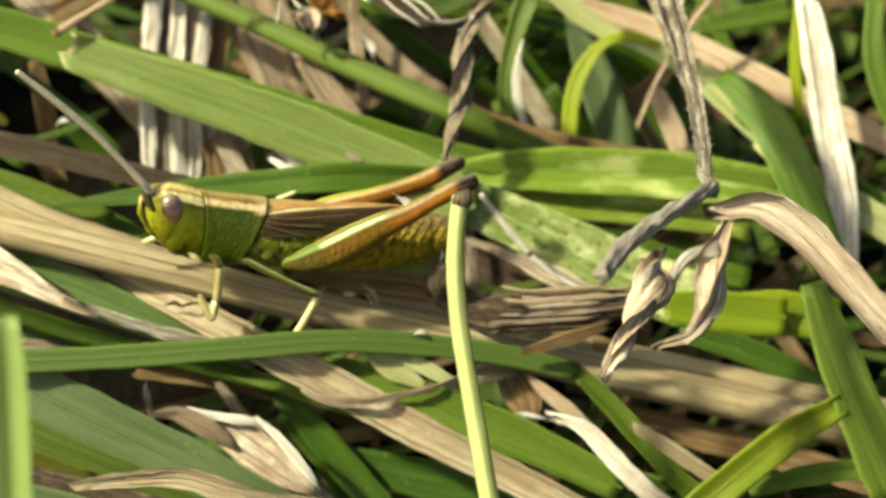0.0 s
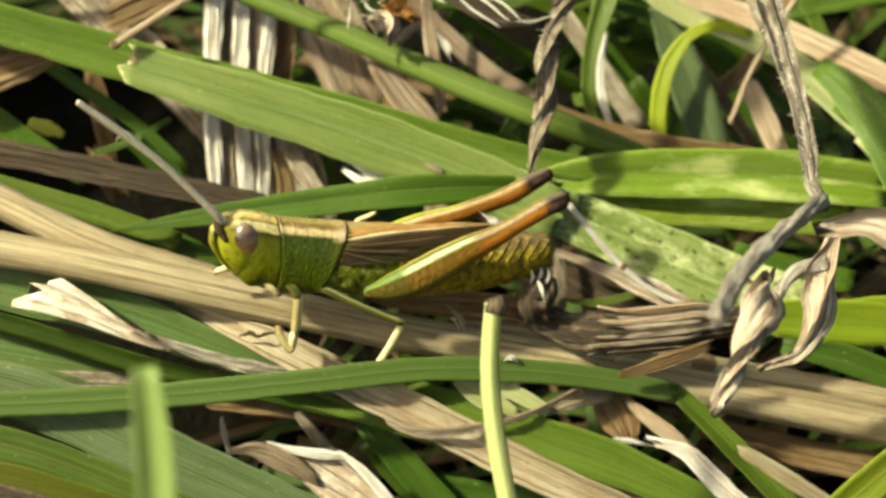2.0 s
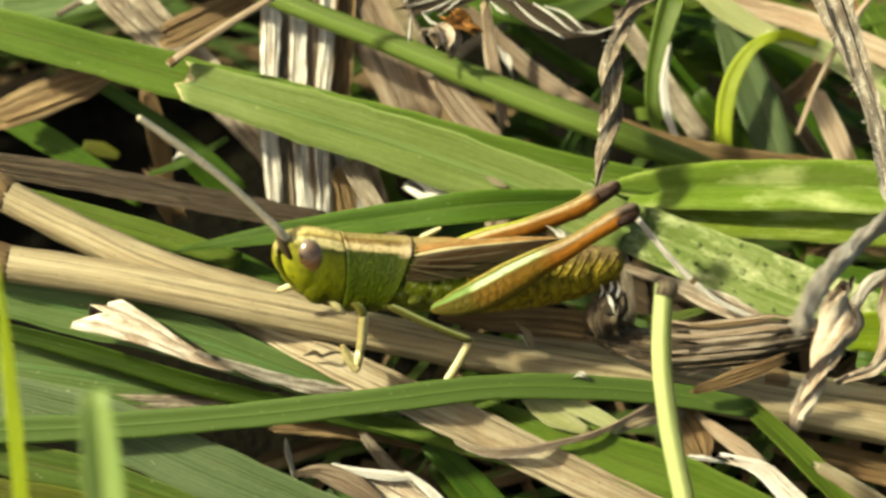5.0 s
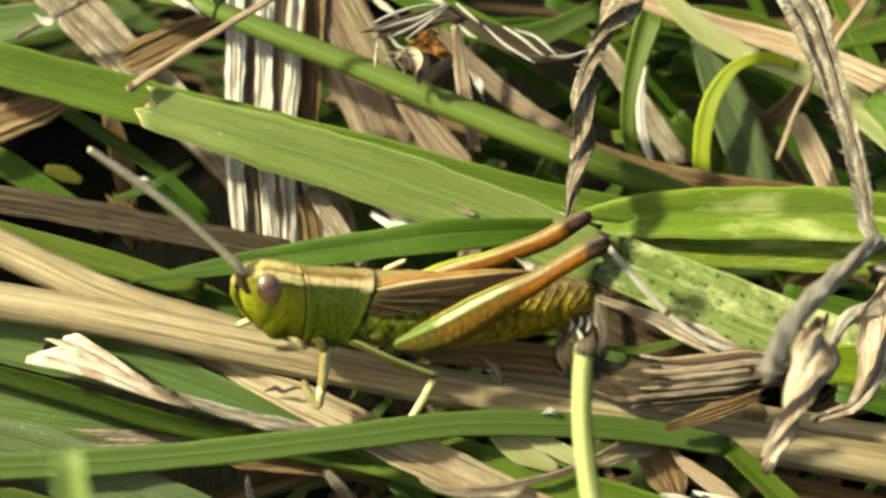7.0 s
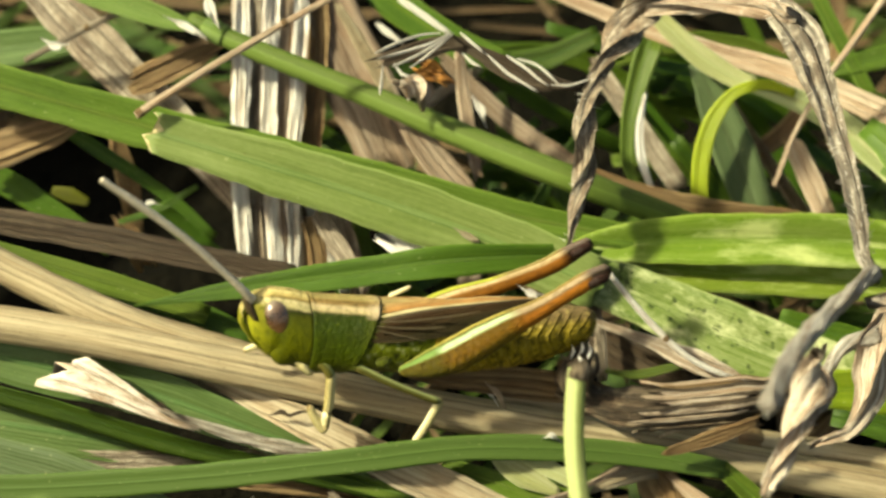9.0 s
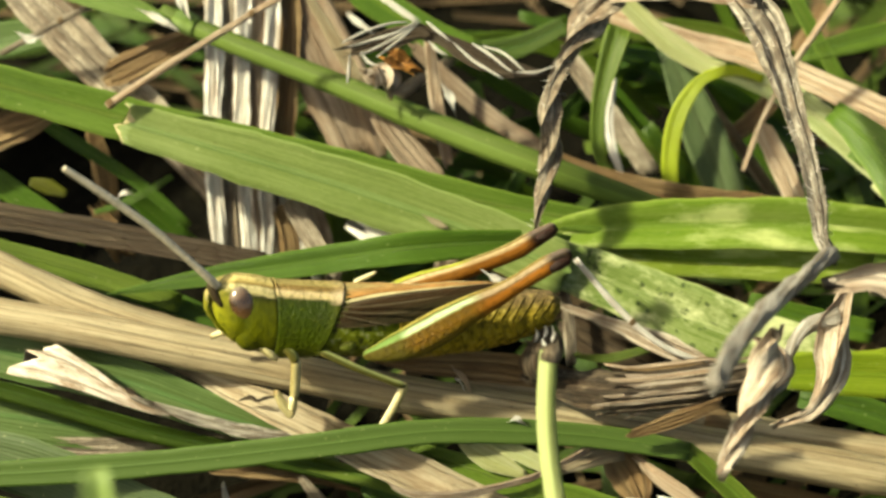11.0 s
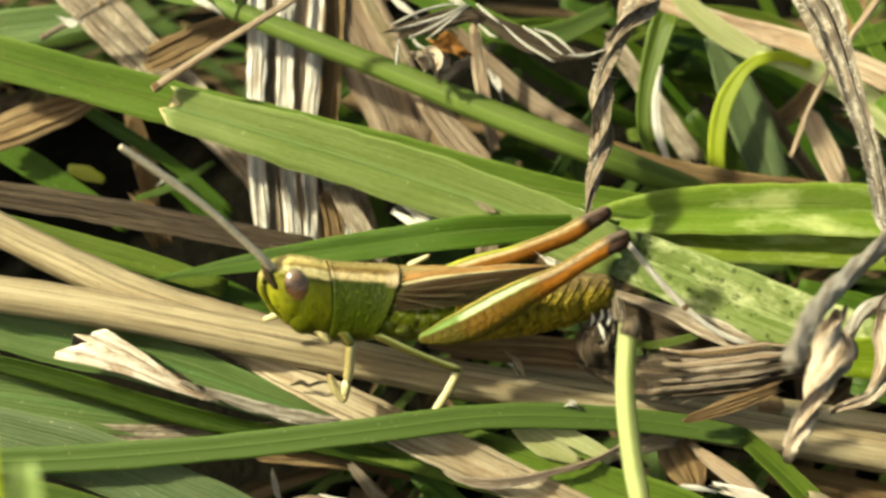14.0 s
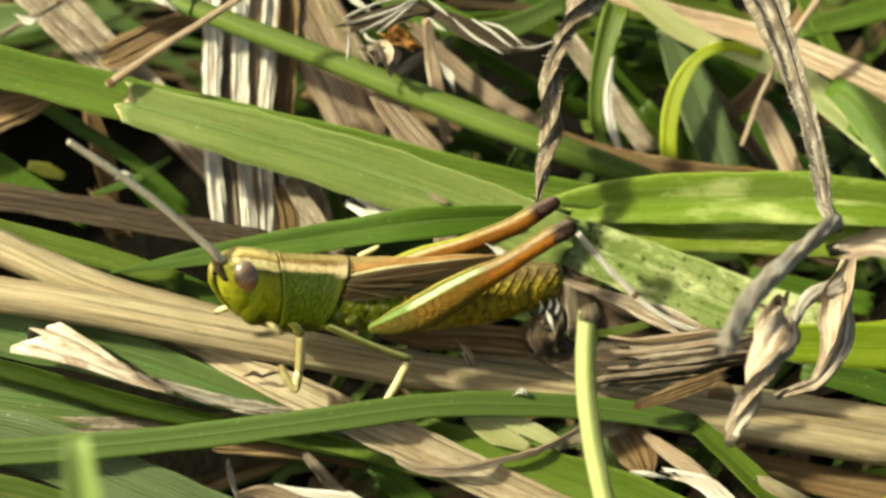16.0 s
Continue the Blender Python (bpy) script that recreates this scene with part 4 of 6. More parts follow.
withered("grey curled dead leaf strip", [(22.77, -0.19, 19.81), (21.10, -0.62, 19.38), (20.34, -1.37, 18.63), (19.90, -2.36, 17.64)], [0.34, 0.36, 0.32, 0.2], skin=STEM, turns=0.3, solid=True)

# ---- perch and lower stalks ----
cane("thick pale dry cane on which the grasshopper sits", [(-24.28, 2.07, 18.68), (-16.86, 1.29, 17.89), (-9.17, 0.25, 16.71), (-1.18, -0.63, 15.13), (7.48, -1.05, 13.29), (16.35, -1.21, 11.01), (25.94, -1.78, 9.03), (35.84, -2.86, 7.24)], [0.92, 0.93, 0.94, 0.96, 0.98, 1.0, 0.98], CANE, ribs=16, rib=0.03, lump=0.05, seg=40, nodes=(0.02, 0.97))
cane("pale thick dry stalk joining the perch", [(-26.23, 6.93, 20.43), (-23.30, 5.94, 19.57), (-19.77, 4.57, 18.49), (-15.67, 3.03, 17.37), (-11.62, 2.07, 16.41), (-6.43, 1.46, 15.24)], [0.85, 0.84, 0.90, 0.96, 0.95, 0.7], CANE, nodes=(0.14,), ribs=14, rib=0.03, lump=0.08, seg=36)
straw("tan dead blade lying under the cane", [(-10.88, 1.52, 14.45), (-8.07, -0.38, 14.81), (-5.66, -1.63, 14.70), (-1.51, -3.16, 13.45), (2.78, -4.33, 11.71), (6.26, -5.43, 10.32), (9.27, -6.30, 9.18), (12.30, -7.10, 8.09), (15.34, -7.96, 6.95), (19.34, -8.96, 5.38)], [0.7, 1.4, 1.9, 2.1, 2.2, 2.1, 2.0, 1.9, 1.8, 1.6], DULL, fibres=(2, 10), ragged=0.12, curl=40)
straw("brown dead sheath lying along the cane", [(-0.31, 0.60, 15.79), (1.97, 0.22, 15.97), (4.24, 0.00, 16.04), (6.51, -0.16, 15.88), (8.78, -0.33, 15.43), (11.08, -0.47, 14.72)], [0.5, 1.3, 1.7, 1.8, 1.5, 0.8], STRAW_BROWN, fibres=(2, 5, 8, 11), ragged=0.15, curl=45)
straw("thin pale strip on a brown sheath", [(3.53, -0.75, 16.56), (4.01, -1.12, 16.34), (4.29, -1.45, 15.86)], [0.2, 0.35, 0.2], STRAW_PINK, fibres=(6,))
def build_bark():
    """A dark dead twig whose end is wrapped in a torn sheath of splintered fibres."""
    pts = [(7.00, -0.18, 15.58), (9.13, -0.82, 15.36), (11.39, -1.22, 15.38), (14.53, -1.06, 15.55), (17.41, -0.68, 15.64), (19.47, -0.17, 15.58)]
    ob = rooted("bark_strip", "weathered dark twig in a splintered brown sheath", "bark", "", pts[0])
    attach("core", tube(pts, [0.5, 0.85, 0.95, 0.9, 0.8, 0.5], ribs=15, rib=0.06, lump=0.25, seg=60, n=60), BARK, ob)
    rng = random.Random(5)
    line = spline(pts, 40)
    up = Vector((0, 0.707, 0.707))
    for i in range(17):
        a = radians(-78 + 156 * i / 16)
        r = 1.12 + rng.uniform(-0.08, 0.12)
        off = up * (r * math.sin(a)) + TO_EYE * (r * math.cos(a))
        first, last = rng.randint(12, 17), rng.randint(31, 37)
        strip = [line[k] + off * (1.0 if k > first + 2 else 1.12 + 0.1 * rng.random()) * (1.0 if k < 30 else 0.8) for k in range(first, last, 3)]
        attach("splinter", ribbon(strip, [0.16, 0.30, 0.30, 0.26, 0.12], ragged=0.12, cols=5, seed=i, n=16, roll=math.degrees(-a)), rng.choice((STRAW_BROWN, BARK, CURL, CURL, STRAW_PINK)), ob)
    knob = [(8.31, 0.55, 17.72), (8.10, -0.12, 17.62), (7.82, -0.66, 17.22), (8.03, -0.89, 16.29)]
    attach("knob", tube(knob, [0.5, 0.85, 0.95, 0.7], ribs=9, rib=0.12, lump=0.5, seg=40, n=24), BARK, ob, "dark shrivelled knob")
    for k, (x, y, z) in enumerate([(7.61, -0.63, 18.52), (8.06, -0.58, 18.71), (8.45, -0.59, 18.56)]):
        attach("splinter", ribbon([(x, y, z), (x + 0.10, y + 0.20, z + 0.2), (x + 0.05, y + 0.40, z + 0.38)], [0.12, 0.18, 0.06], ragged=0.1, cols=5, seed=80 + k, n=10), WHITE, ob, "white torn fibre")


build_bark()
cane("second pale cane beside the perch", [(4.03, 0.69, 13.62), (10.49, 0.34, 12.56), (17.44, 0.49, 10.59), (24.45, 0.35, 9.04), (31.76, -0.17, 7.81), (37.77, -0.98, 7.00)], [0.7, 0.75, 0.8, 0.8, 0.75], CANE, ribs=12, rib=0.03, lump=0.06, seg=30, nodes=(0.4,))
cane("thin bleached straw behind a knee", [(9.88, 6.08, 17.59), (12.00, 4.31, 15.82), (14.36, 2.85, 14.37), (17.89, 1.82, 13.33)], [0.15, 0.17, 0.16, 0.14], STRAW_WHITE, nodes=(0.45,))
blade("green blade passing behind the grasshopper", [(-14.99, 5.57, 15.67), (-9.57, 6.20, 16.30), (-3.63, 6.78, 16.88), (1.69, 7.25, 17.35), (7.71, 8.68, 16.23), (11.01, 10.33, 14.07)], [0.6, 1.1, 1.5, 1.7, 1.4, 0.9], GREEN_MID, tip=0.1, fold=0.14)
blade("green blade lying beside the cane", [(-24.04, 8.61, 17.30), (-19.24, 7.67, 16.36), (-14.55, 6.71, 15.39), (-11.23, 6.03, 14.44)], [1.1, 1.2, 1.2, 1.0], GREEN)
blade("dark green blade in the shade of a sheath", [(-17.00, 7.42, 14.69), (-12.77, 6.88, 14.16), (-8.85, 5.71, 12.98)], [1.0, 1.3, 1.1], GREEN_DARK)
straw("torn pale dead leaf with a ragged end", [(-18.19, -0.17, 17.01), (-16.76, -0.50, 16.67), (-15.22, -0.90, 16.13), (-13.40, -1.47, 15.42), (-11.28, -1.94, 14.67)], [2.1, 1.75, 1.2, 0.65, 0.4], TORN, fibres=(3, 9), ragged=0.12, tip=1.0, ends=[1.3, 0.9, 0.4, 0.8, 0.1, 0.5, -0.1, 0.2, -0.4, -0.2, -0.6, 0.1, -0.5])
straw("white and brown dead leaf strip on a green blade", [(-12.53, -1.70, 15.47), (-9.14, -2.37, 14.52), (-6.29, -2.83, 14.06), (-3.45, -3.04, 13.56), (-1.17, -3.28, 13.04)], [0.3, 0.6, 0.75, 0.55, 0.3], CREASED, ragged=0.2)
blade("blue green blade under the cane", [(-24.03, 1.83, 16.59), (-18.81, 1.06, 15.83), (-13.32, -0.02, 14.89), (-8.13, -1.32, 13.58), (-2.35, -2.45, 12.03)], [2.5, 2.7, 2.4, 1.8, 0.9], GREEN_BLUE)
blade("dark green blade below a torn leaf", [(-24.17, 1.11, 14.74), (-18.64, 0.08, 13.72), (-12.83, -1.15, 12.49), (-6.44, -2.17, 11.47), (-1.22, -2.78, 10.15)], [1.2, 1.4, 1.4, 1.2, 1.0], GREEN_DARK, roll=35)
blade("mottled green blade in half shade", [(-24.49, 0.86, 12.37), (-18.90, 0.24, 11.75), (-13.66, -0.06, 10.75), (-9.57, -0.47, 9.63)], [2.2, 2.4, 2.0, 1.4], GREEN_BLUE)
straw("brown dead blade lying flat below", [(-19.48, -0.74, 10.77), (-14.51, -0.78, 10.45), (-9.51, -0.54, 10.41), (-3.02, -0.58, 10.23)], [1.2, 1.3, 1.2, 1.0], STRAW_GREY)
blade("long green blade in front with a sharp kink", [(-25.02, -5.08, 13.50), (-17.99, -4.94, 13.65), (-10.94, -4.59, 13.99), (-3.92, -4.07, 14.52), (2.26, -3.31, 14.71), (7.37, -2.95, 14.22), (11.69, -2.83, 13.49), (15.50, -3.06, 12.70)], [1.5, 1.4, 1.35, 1.3, 1.3, 1.3, 1.25, 1.0], KINKED, fold=0.06, thick=0.2, n=50)
blade("hanging end of a kinked green blade", [(15.33, -2.87, 12.75), (17.38, -3.98, 11.21), (19.86, -5.59, 9.32), (22.53, -7.08, 7.26), (26.01, -8.10, 6.24)], [1.0, 1.15, 1.2, 1.2, 1.0], GREEN, fold=0.40, thick=0.2)


# ---- grasshopper ----
def zone_material(name, across, bands=(), speck=0.3, speck_col=(0.03, 0.03, 0.01), fleck=0.0, fleck_col=(0.3, 0.26, 0.1), speck_scale=(9.0, 3.0), gloss=0.45, relief=0.5, coat=0.0, through=0.0, wobble=0.045, chevron=None, spec=0.12):
    """Insect skin: colour bands across (u from back to belly), other bands further along (v), pits, specks and flecks."""
    k = Nodes(name)
    uv = k.coords(False)
    sep = k.n("ShaderNodeSeparateXYZ")
    k.link(uv, sep.inputs[0])
    wob = k.noise(k.mapping(uv, (11.0, 2.2, 1.0)), 1.0, 4.0, 0.6)
    shake = k.math("SUBTRACT", wob, 0.5)
    u = k.math("ADD", sep.outputs[0], k.math("MULTIPLY", shake, wobble))
    v = k.math("ADD", sep.outputs[1], k.math("MULTIPLY", shake, 0.10))
    col = k.ramp(u, across)
    for lo, hi, stops in bands:
        fac = k.math("MULTIPLY", k.math("SUBTRACT", v, lo), 1.0 / (hi - lo))
        fac.node.use_clamp = True
        col = k.mix(fac, col, k.ramp(u, stops))
    pits = k.noise(k.mapping(uv, (speck_scale[0], speck_scale[1], 1.0)), 1.0, 4.0, 0.65)
    col = k.mix(k.math("MULTIPLY", k.ramp(pits, [(0.50, 0.0), (0.64, 1.0)]), speck), col, speck_col)
    if fleck:
        col = k.mix(k.math("MULTIPLY", k.ramp(pits, [(0.32, 1.0), (0.44, 0.0)]), fleck), col, fleck_col)
    tone = k.noise(k.mapping(uv, (6.0, 1.1, 1.0)), 1.0, 3.0)
    col = k.mix(k.ramp(tone, [(0.3, 0.35), (0.6, 0.0)]), col, (0.014, 0.015, 0.002))
    height = k.math("ADD", pits, wob)
    if chevron:
        rate, slope, middle, strength, line_col, span, reach = chevron
        fish = k.math("ADD", k.math("MULTIPLY", v, rate), k.math("MULTIPLY", k.math("ABSOLUTE", k.math("SUBTRACT", u, middle)), slope))
        fish = k.math("SINE", k.math("ADD", fish, k.math("MULTIPLY", wob, 3.0)))
        lines = k.ramp(k.math("ADD", k.math("MULTIPLY", fish, 0.5), 0.5), [(0.45, 0.0), (1.0, 1.0)])
        inside = k.math("MULTIPLY", k.ramp(u, [(span[0], 0.0), (span[0] + 0.04, 1.0), (span[1] - 0.04, 1.0), (span[1], 0.0)]), k.ramp(k.math("ADD", k.math("MULTIPLY", v, reach[0]), reach[1]), [(0.0, 1.0), (1.0, 0.0)]))
        lines = k.math("MULTIPLY", lines, inside)
        col = k.mix(k.math("MULTIPLY", lines, strength), col, line_col)
        height = k.math("ADD", height, k.math("MULTIPLY", lines, -1.0))
    k.link(col, k.bsdf.inputs["Base Color"])
    k.link(k.ramp(pits, [(0.3, gloss - 0.12), (0.7, gloss + 0.2)]), k.bsdf.inputs["Roughness"])
    k.set(Coat_Weight=coat, Coat_Roughness=0.22, Specular_IOR_Level=spec)
    k.bump(height, relief, 0.00014)
    if through:
        k.thin(col, through)
    return k.mat


TAN = (0.20, 0.13, 0.045)
SKIN_HEAD = zone_material("head_skin", [(0.0, (0.30, 0.23, 0.08)), (0.06, (0.50, 0.41, 0.18)), (0.12, (0.40, 0.30, 0.11)), (0.16, (0.14, 0.09, 0.025)), (0.19, (0.48, 0.41, 0.22)), (0.26, (0.40, 0.34, 0.16)), (0.285, (0.014, 0.016, 0.003)), (0.34, (0.045, 0.05, 0.003)), (0.55, (0.074, 0.081, 0.003)), (0.75, (0.072, 0.074, 0.003)), (1.0, (0.18, 0.135, 0.025))], bands=((7.5, 8.3, [(0.0, (0.34, 0.27, 0.10)), (0.2, (0.38, 0.31, 0.13)), (0.26, (0.18, 0.16, 0.02)), (0.6, (0.22, 0.22, 0.014)), (1.0, (0.21, 0.195, 0.016))]),), speck=0.55, speck_col=(0.03, 0.04, 0.003), speck_scale=(11.0, 2.6))
SKIN_COLLAR = zone_material("pronotum_skin", [(0.0, (0.32, 0.25, 0.10)), (0.06, (0.30, 0.23, 0.09)), (0.09, (0.17, 0.10, 0.03)), (0.14, (0.22, 0.145, 0.06)), (0.175, (0.44, 0.35, 0.20)), (0.235, (0.36, 0.28, 0.14)), (0.26, (0.02, 0.03, 0.003)), (0.34, (0.020, 0.034, 0.001)), (0.55, (0.030, 0.045, 0.001)), (0.75, (0.058, 0.068, 0.002)), (0.9, (0.10, 0.10, 0.006)), (1.0, (0.17, 0.12, 0.02))], bands=((2.9, 2.2, [(0.0, (0.40, 0.32, 0.16)), (0.09, (0.30, 0.20, 0.09)), (0.16, (0.50, 0.40, 0.26)), (0.27, (0.42, 0.32, 0.19)), (0.30, (0.05, 0.06, 0.005)), (0.6, (0.05, 0.07, 0.003)), (1.0, (0.14, 0.11, 0.02))]),), speck=0.5, speck_col=(0.014, 0.022, 0.001), fleck=0.35, fleck_col=(0.11, 0.13, 0.010), speck_scale=(24.0, 3.8), relief=0.7, wobble=0.03)
SKIN_CHEST = zone_material("thorax_skin", [(0.0, TAN), (0.3, (0.055, 0.055, 0.008)), (0.5, (0.085, 0.105, 0.006)), (0.75, (0.12, 0.13, 0.008)), (1.0, (0.24, 0.17, 0.025))], speck=0.9, speck_col=(0.014, 0.016, 0.003), fleck=0.6, fleck_col=(0.28, 0.28, 0.18), speck_scale=(14.0, 2.4), relief=1.0)
SKIN_BELLY = zone_material("abdomen_skin", [(0.0, (0.16, 0.11, 0.06)), (0.28, (0.12, 0.08, 0.03)), (0.40, (0.23, 0.165, 0.020)), (0.6, (0.30, 0.215, 0.016)), (0.8, (0.35, 0.225, 0.016)), (1.0, (0.32, 0.20, 0.02))], speck=0.85, speck_col=(0.045, 0.036, 0.006), fleck=0.6, fleck_col=(0.46, 0.38, 0.10), speck_scale=(13.0, 2.6), relief=0.6, chevron=(11.0, 26.0, 0.50, 0.32, (0.10, 0.07, 0.010), (0.15, 0.90), (0.0, 0.0)))
WING = zone_material("wing_skin", [(0.0, (0.42, 0.33, 0.14)), (0.16, (0.46, 0.35, 0.15)), (0.26, (0.44, 0.26, 0.10)), (0.40, (0.46, 0.23, 0.075)), (0.445, (0.32, 0.16, 0.05)), (0.465, (0.68, 0.60, 0.34)), (0.515, (0.62, 0.54, 0.30)), (0.535, (0.075, 0.056, 0.035)), (0.58, (0.07, 0.048, 0.028)), (0.63, (0.035, 0.017, 0.006)), (0.80, (0.030, 0.014, 0.004)), (1.0, (0.025, 0.018, 0.006))], speck=0.5, speck_col=(0.020, 0.010, 0.004), fleck=0.25, fleck_col=(0.17, 0.11, 0.05), speck_scale=(42.0, 0.4), gloss=0.52, relief=0.9, through=0.08, wobble=0.02)
# Both thighs: the grey arc over the dark knee is a painted sky reflection.
THIGH = zone_material("thigh_skin", [(0.0, (0.24, 0.24, 0.05)), (0.07, (0.18, 0.18, 0.035)), (0.10, (0.05, 0.055, 0.01)), (0.14, (0.12, 0.20, 0.05)), (0.27, (0.13, 0.21, 0.055)), (0.32, (0.09, 0.07, 0.010)), (0.50, (0.105, 0.082, 0.010)), (0.80, (0.12, 0.098, 0.010)), (1.0, (0.12, 0.095, 0.012))], bands=((0.17, 0.23, [(0.0, (0.30, 0.25, 0.06)), (0.06, (0.34, 0.28, 0.07)), (0.085, (0.06, 0.05, 0.010)), (0.13, (0.10, 0.11, 0.02)), (0.16, (0.34, 0.44, 0.24)), (0.22, (0.46, 0.56, 0.36)), (0.27, (0.34, 0.43, 0.21)), (0.31, (0.13, 0.075, 0.012)), (0.50, (0.19, 0.095, 0.010)), (0.68, (0.15, 0.10, 0.010)), (1.0, (0.13, 0.10, 0.010))]), (0.50, 0.58, [(0.0, (0.22, 0.16, 0.05)), (0.09, (0.15, 0.10, 0.03)), (0.14, (0.26, 0.19, 0.11)), (0.26, (0.32, 0.24, 0.15)), (0.31, (0.14, 0.075, 0.025)), (0.40, (0.31, 0.108, 0.012)), (0.70, (0.27, 0.10, 0.012)), (1.0, (0.20, 0.11, 0.012))]), (0.87, 0.92, [(0.0, (0.13, 0.095, 0.075)), (0.20, (0.09, 0.066, 0.056)), (0.28, (0.010, 0.005, 0.004)), (0.7, (0.020, 0.007, 0.005)), (1.0, (0.08, 0.035, 0.015))])), speck=0.45, speck_col=(0.06, 0.035, 0.006), speck_scale=(12.0, 26.0), gloss=0.48, relief=0.6, chevron=(150.0, 15.0, 0.62, 0.18, (0.06, 0.036, 0.006), (0.33, 0.97), (2.2, -0.5)))
THIGH_FAR = zone_material("far_thigh_skin", [(0.0, (0.34, 0.36, 0.05)), (0.12, (0.36, 0.38, 0.06)), (0.16, (0.16, 0.12, 0.03)), (0.19, (0.55, 0.44, 0.27)), (0.27, (0.48, 0.33, 0.17)), (0.33, (0.26, 0.11, 0.025)), (0.6, (0.36, 0.13, 0.016)), (1.0, (0.26, 0.10, 0.014))], bands=((0.50, 0.58, [(0.0, (0.26, 0.21, 0.08)), (0.11, (0.12, 0.085, 0.025)), (0.17, (0.40, 0.30, 0.17)), (0.27, (0.34, 0.24, 0.12)), (0.34, (0.22, 0.085, 0.015)), (0.6, (0.28, 0.098, 0.012)), (1.0, (0.18, 0.065, 0.010))]), (0.82, 0.88, [(0.0, (0.13, 0.095, 0.075)), (0.20, (0.09, 0.066, 0.056)), (0.28, (0.010, 0.005, 0.004)), (0.7, (0.020, 0.007, 0.005)), (1.0, (0.08, 0.035, 0.015))])), speck=0.45, speck_col=(0.08, 0.03, 0.006), speck_scale=(12.0, 26.0), gloss=0.40)
KNEE = zone_material("knee_skin", [(0.0, (0.03, 0.012, 0.010)), (0.5, (0.010, 0.003, 0.003)), (1.0, (0.05, 0.02, 0.01))], speck=0.3, speck_col=(0.004, 0.002, 0.002), gloss=0.4)
CHEEK = zone_material("cheek_skin", [(0.0, (0.058, 0.062, 0.003)), (0.5, (0.074, 0.081, 0.003)), (1.0, (0.074, 0.074, 0.004))], speck=0.6, speck_col=(0.035, 0.045, 0.003), speck_scale=(9.0, 12.0))
VEIN = zone_material("vein_skin", [(0.0, (0.10, 0.078, 0.045)), (1.0, (0.06, 0.045, 0.022))], speck=0.3)
SOCKET = zone_material("socket_skin", [(0.0, (0.09, 0.06, 0.035)), (0.5, (0.035, 0.022, 0.012)), (1.0, (0.05, 0.04, 0.01))], speck=0.4)
SHANK = zone_material("shank_skin", [(0.0, (0.22, 0.11, 0.03)), (1.0, (0.18, 0.08, 0.015))], speck=0.3)
# Pale above to dark below is painted shading; the far band is a dark joint.
LIMB = zone_material("leg_skin", [(0.0, (0.78, 0.72, 0.48)), (0.4, (0.62, 0.54, 0.28)), (1.0, (0.26, 0.20, 0.06))], bands=((0.86, 0.98, [(0.0, (0.34, 0.26, 0.14)), (0.5, (0.24, 0.17, 0.08)), (1.0, (0.12, 0.08, 0.03))]),), speck=0.45, speck_col=(0.20, 0.16, 0.05), speck_scale=(6.0, 14.0))
LIMB_GREEN = zone_material("leg_green_skin", [(0.0, (0.30, 0.33, 0.16)), (0.25, (0.24, 0.26, 0.10)), (0.42, (0.06, 0.06, 0.012)), (1.0, (0.12, 0.09, 0.02))], speck=0.35)
FEELER = zone_material("antenna_skin", [(0.0, (0.74, 0.68, 0.56)), (0.4, (0.56, 0.49, 0.37)), (1.0, (0.24, 0.19, 0.13))], speck=0.35, speck_col=(0.16, 0.12, 0.09), speck_scale=(2.5, 17.0))
NECK = zone_material("neck_skin", [(0.0, (0.10, 0.07, 0.02)), (0.22, (0.10, 0.08, 0.02)), (0.3, (0.008, 0.010, 0.003)), (1.0, (0.016, 0.016, 0.004))])
EYE = zone_material("eye_surface", [(0.0, (0.26, 0.20, 0.15)), (0.22, (0.13, 0.08, 0.05)), (0.36, (0.035, 0.015, 0.008)), (0.48, (0.08, 0.036, 0.017)), (0.70, (0.14, 0.070, 0.025)), (1.0, (0.13, 0.10, 0.013))], speck=0.5, speck_col=(0.05, 0.022, 0.012), speck_scale=(5.0, 7.0), gloss=0.22, coat=1.0, relief=0.08, spec=0.6)


def section(rows, x):
    """Reads rows of (x, z, half width, up, down), x falling, at x."""
    for a, b in zip(rows, rows[1:]):
        if a[0] >= x >= b[0]:
            f = (a[0] - x) / (a[0] - b[0])
            f = f * f * (3 - 2 * f) * 0.5 + f * 0.5
            return [p + (q - p) * f for p, q in zip(a[1:], b[1:])]
    return list((rows[0] if x > rows[0][0] else rows[-1])[1:])


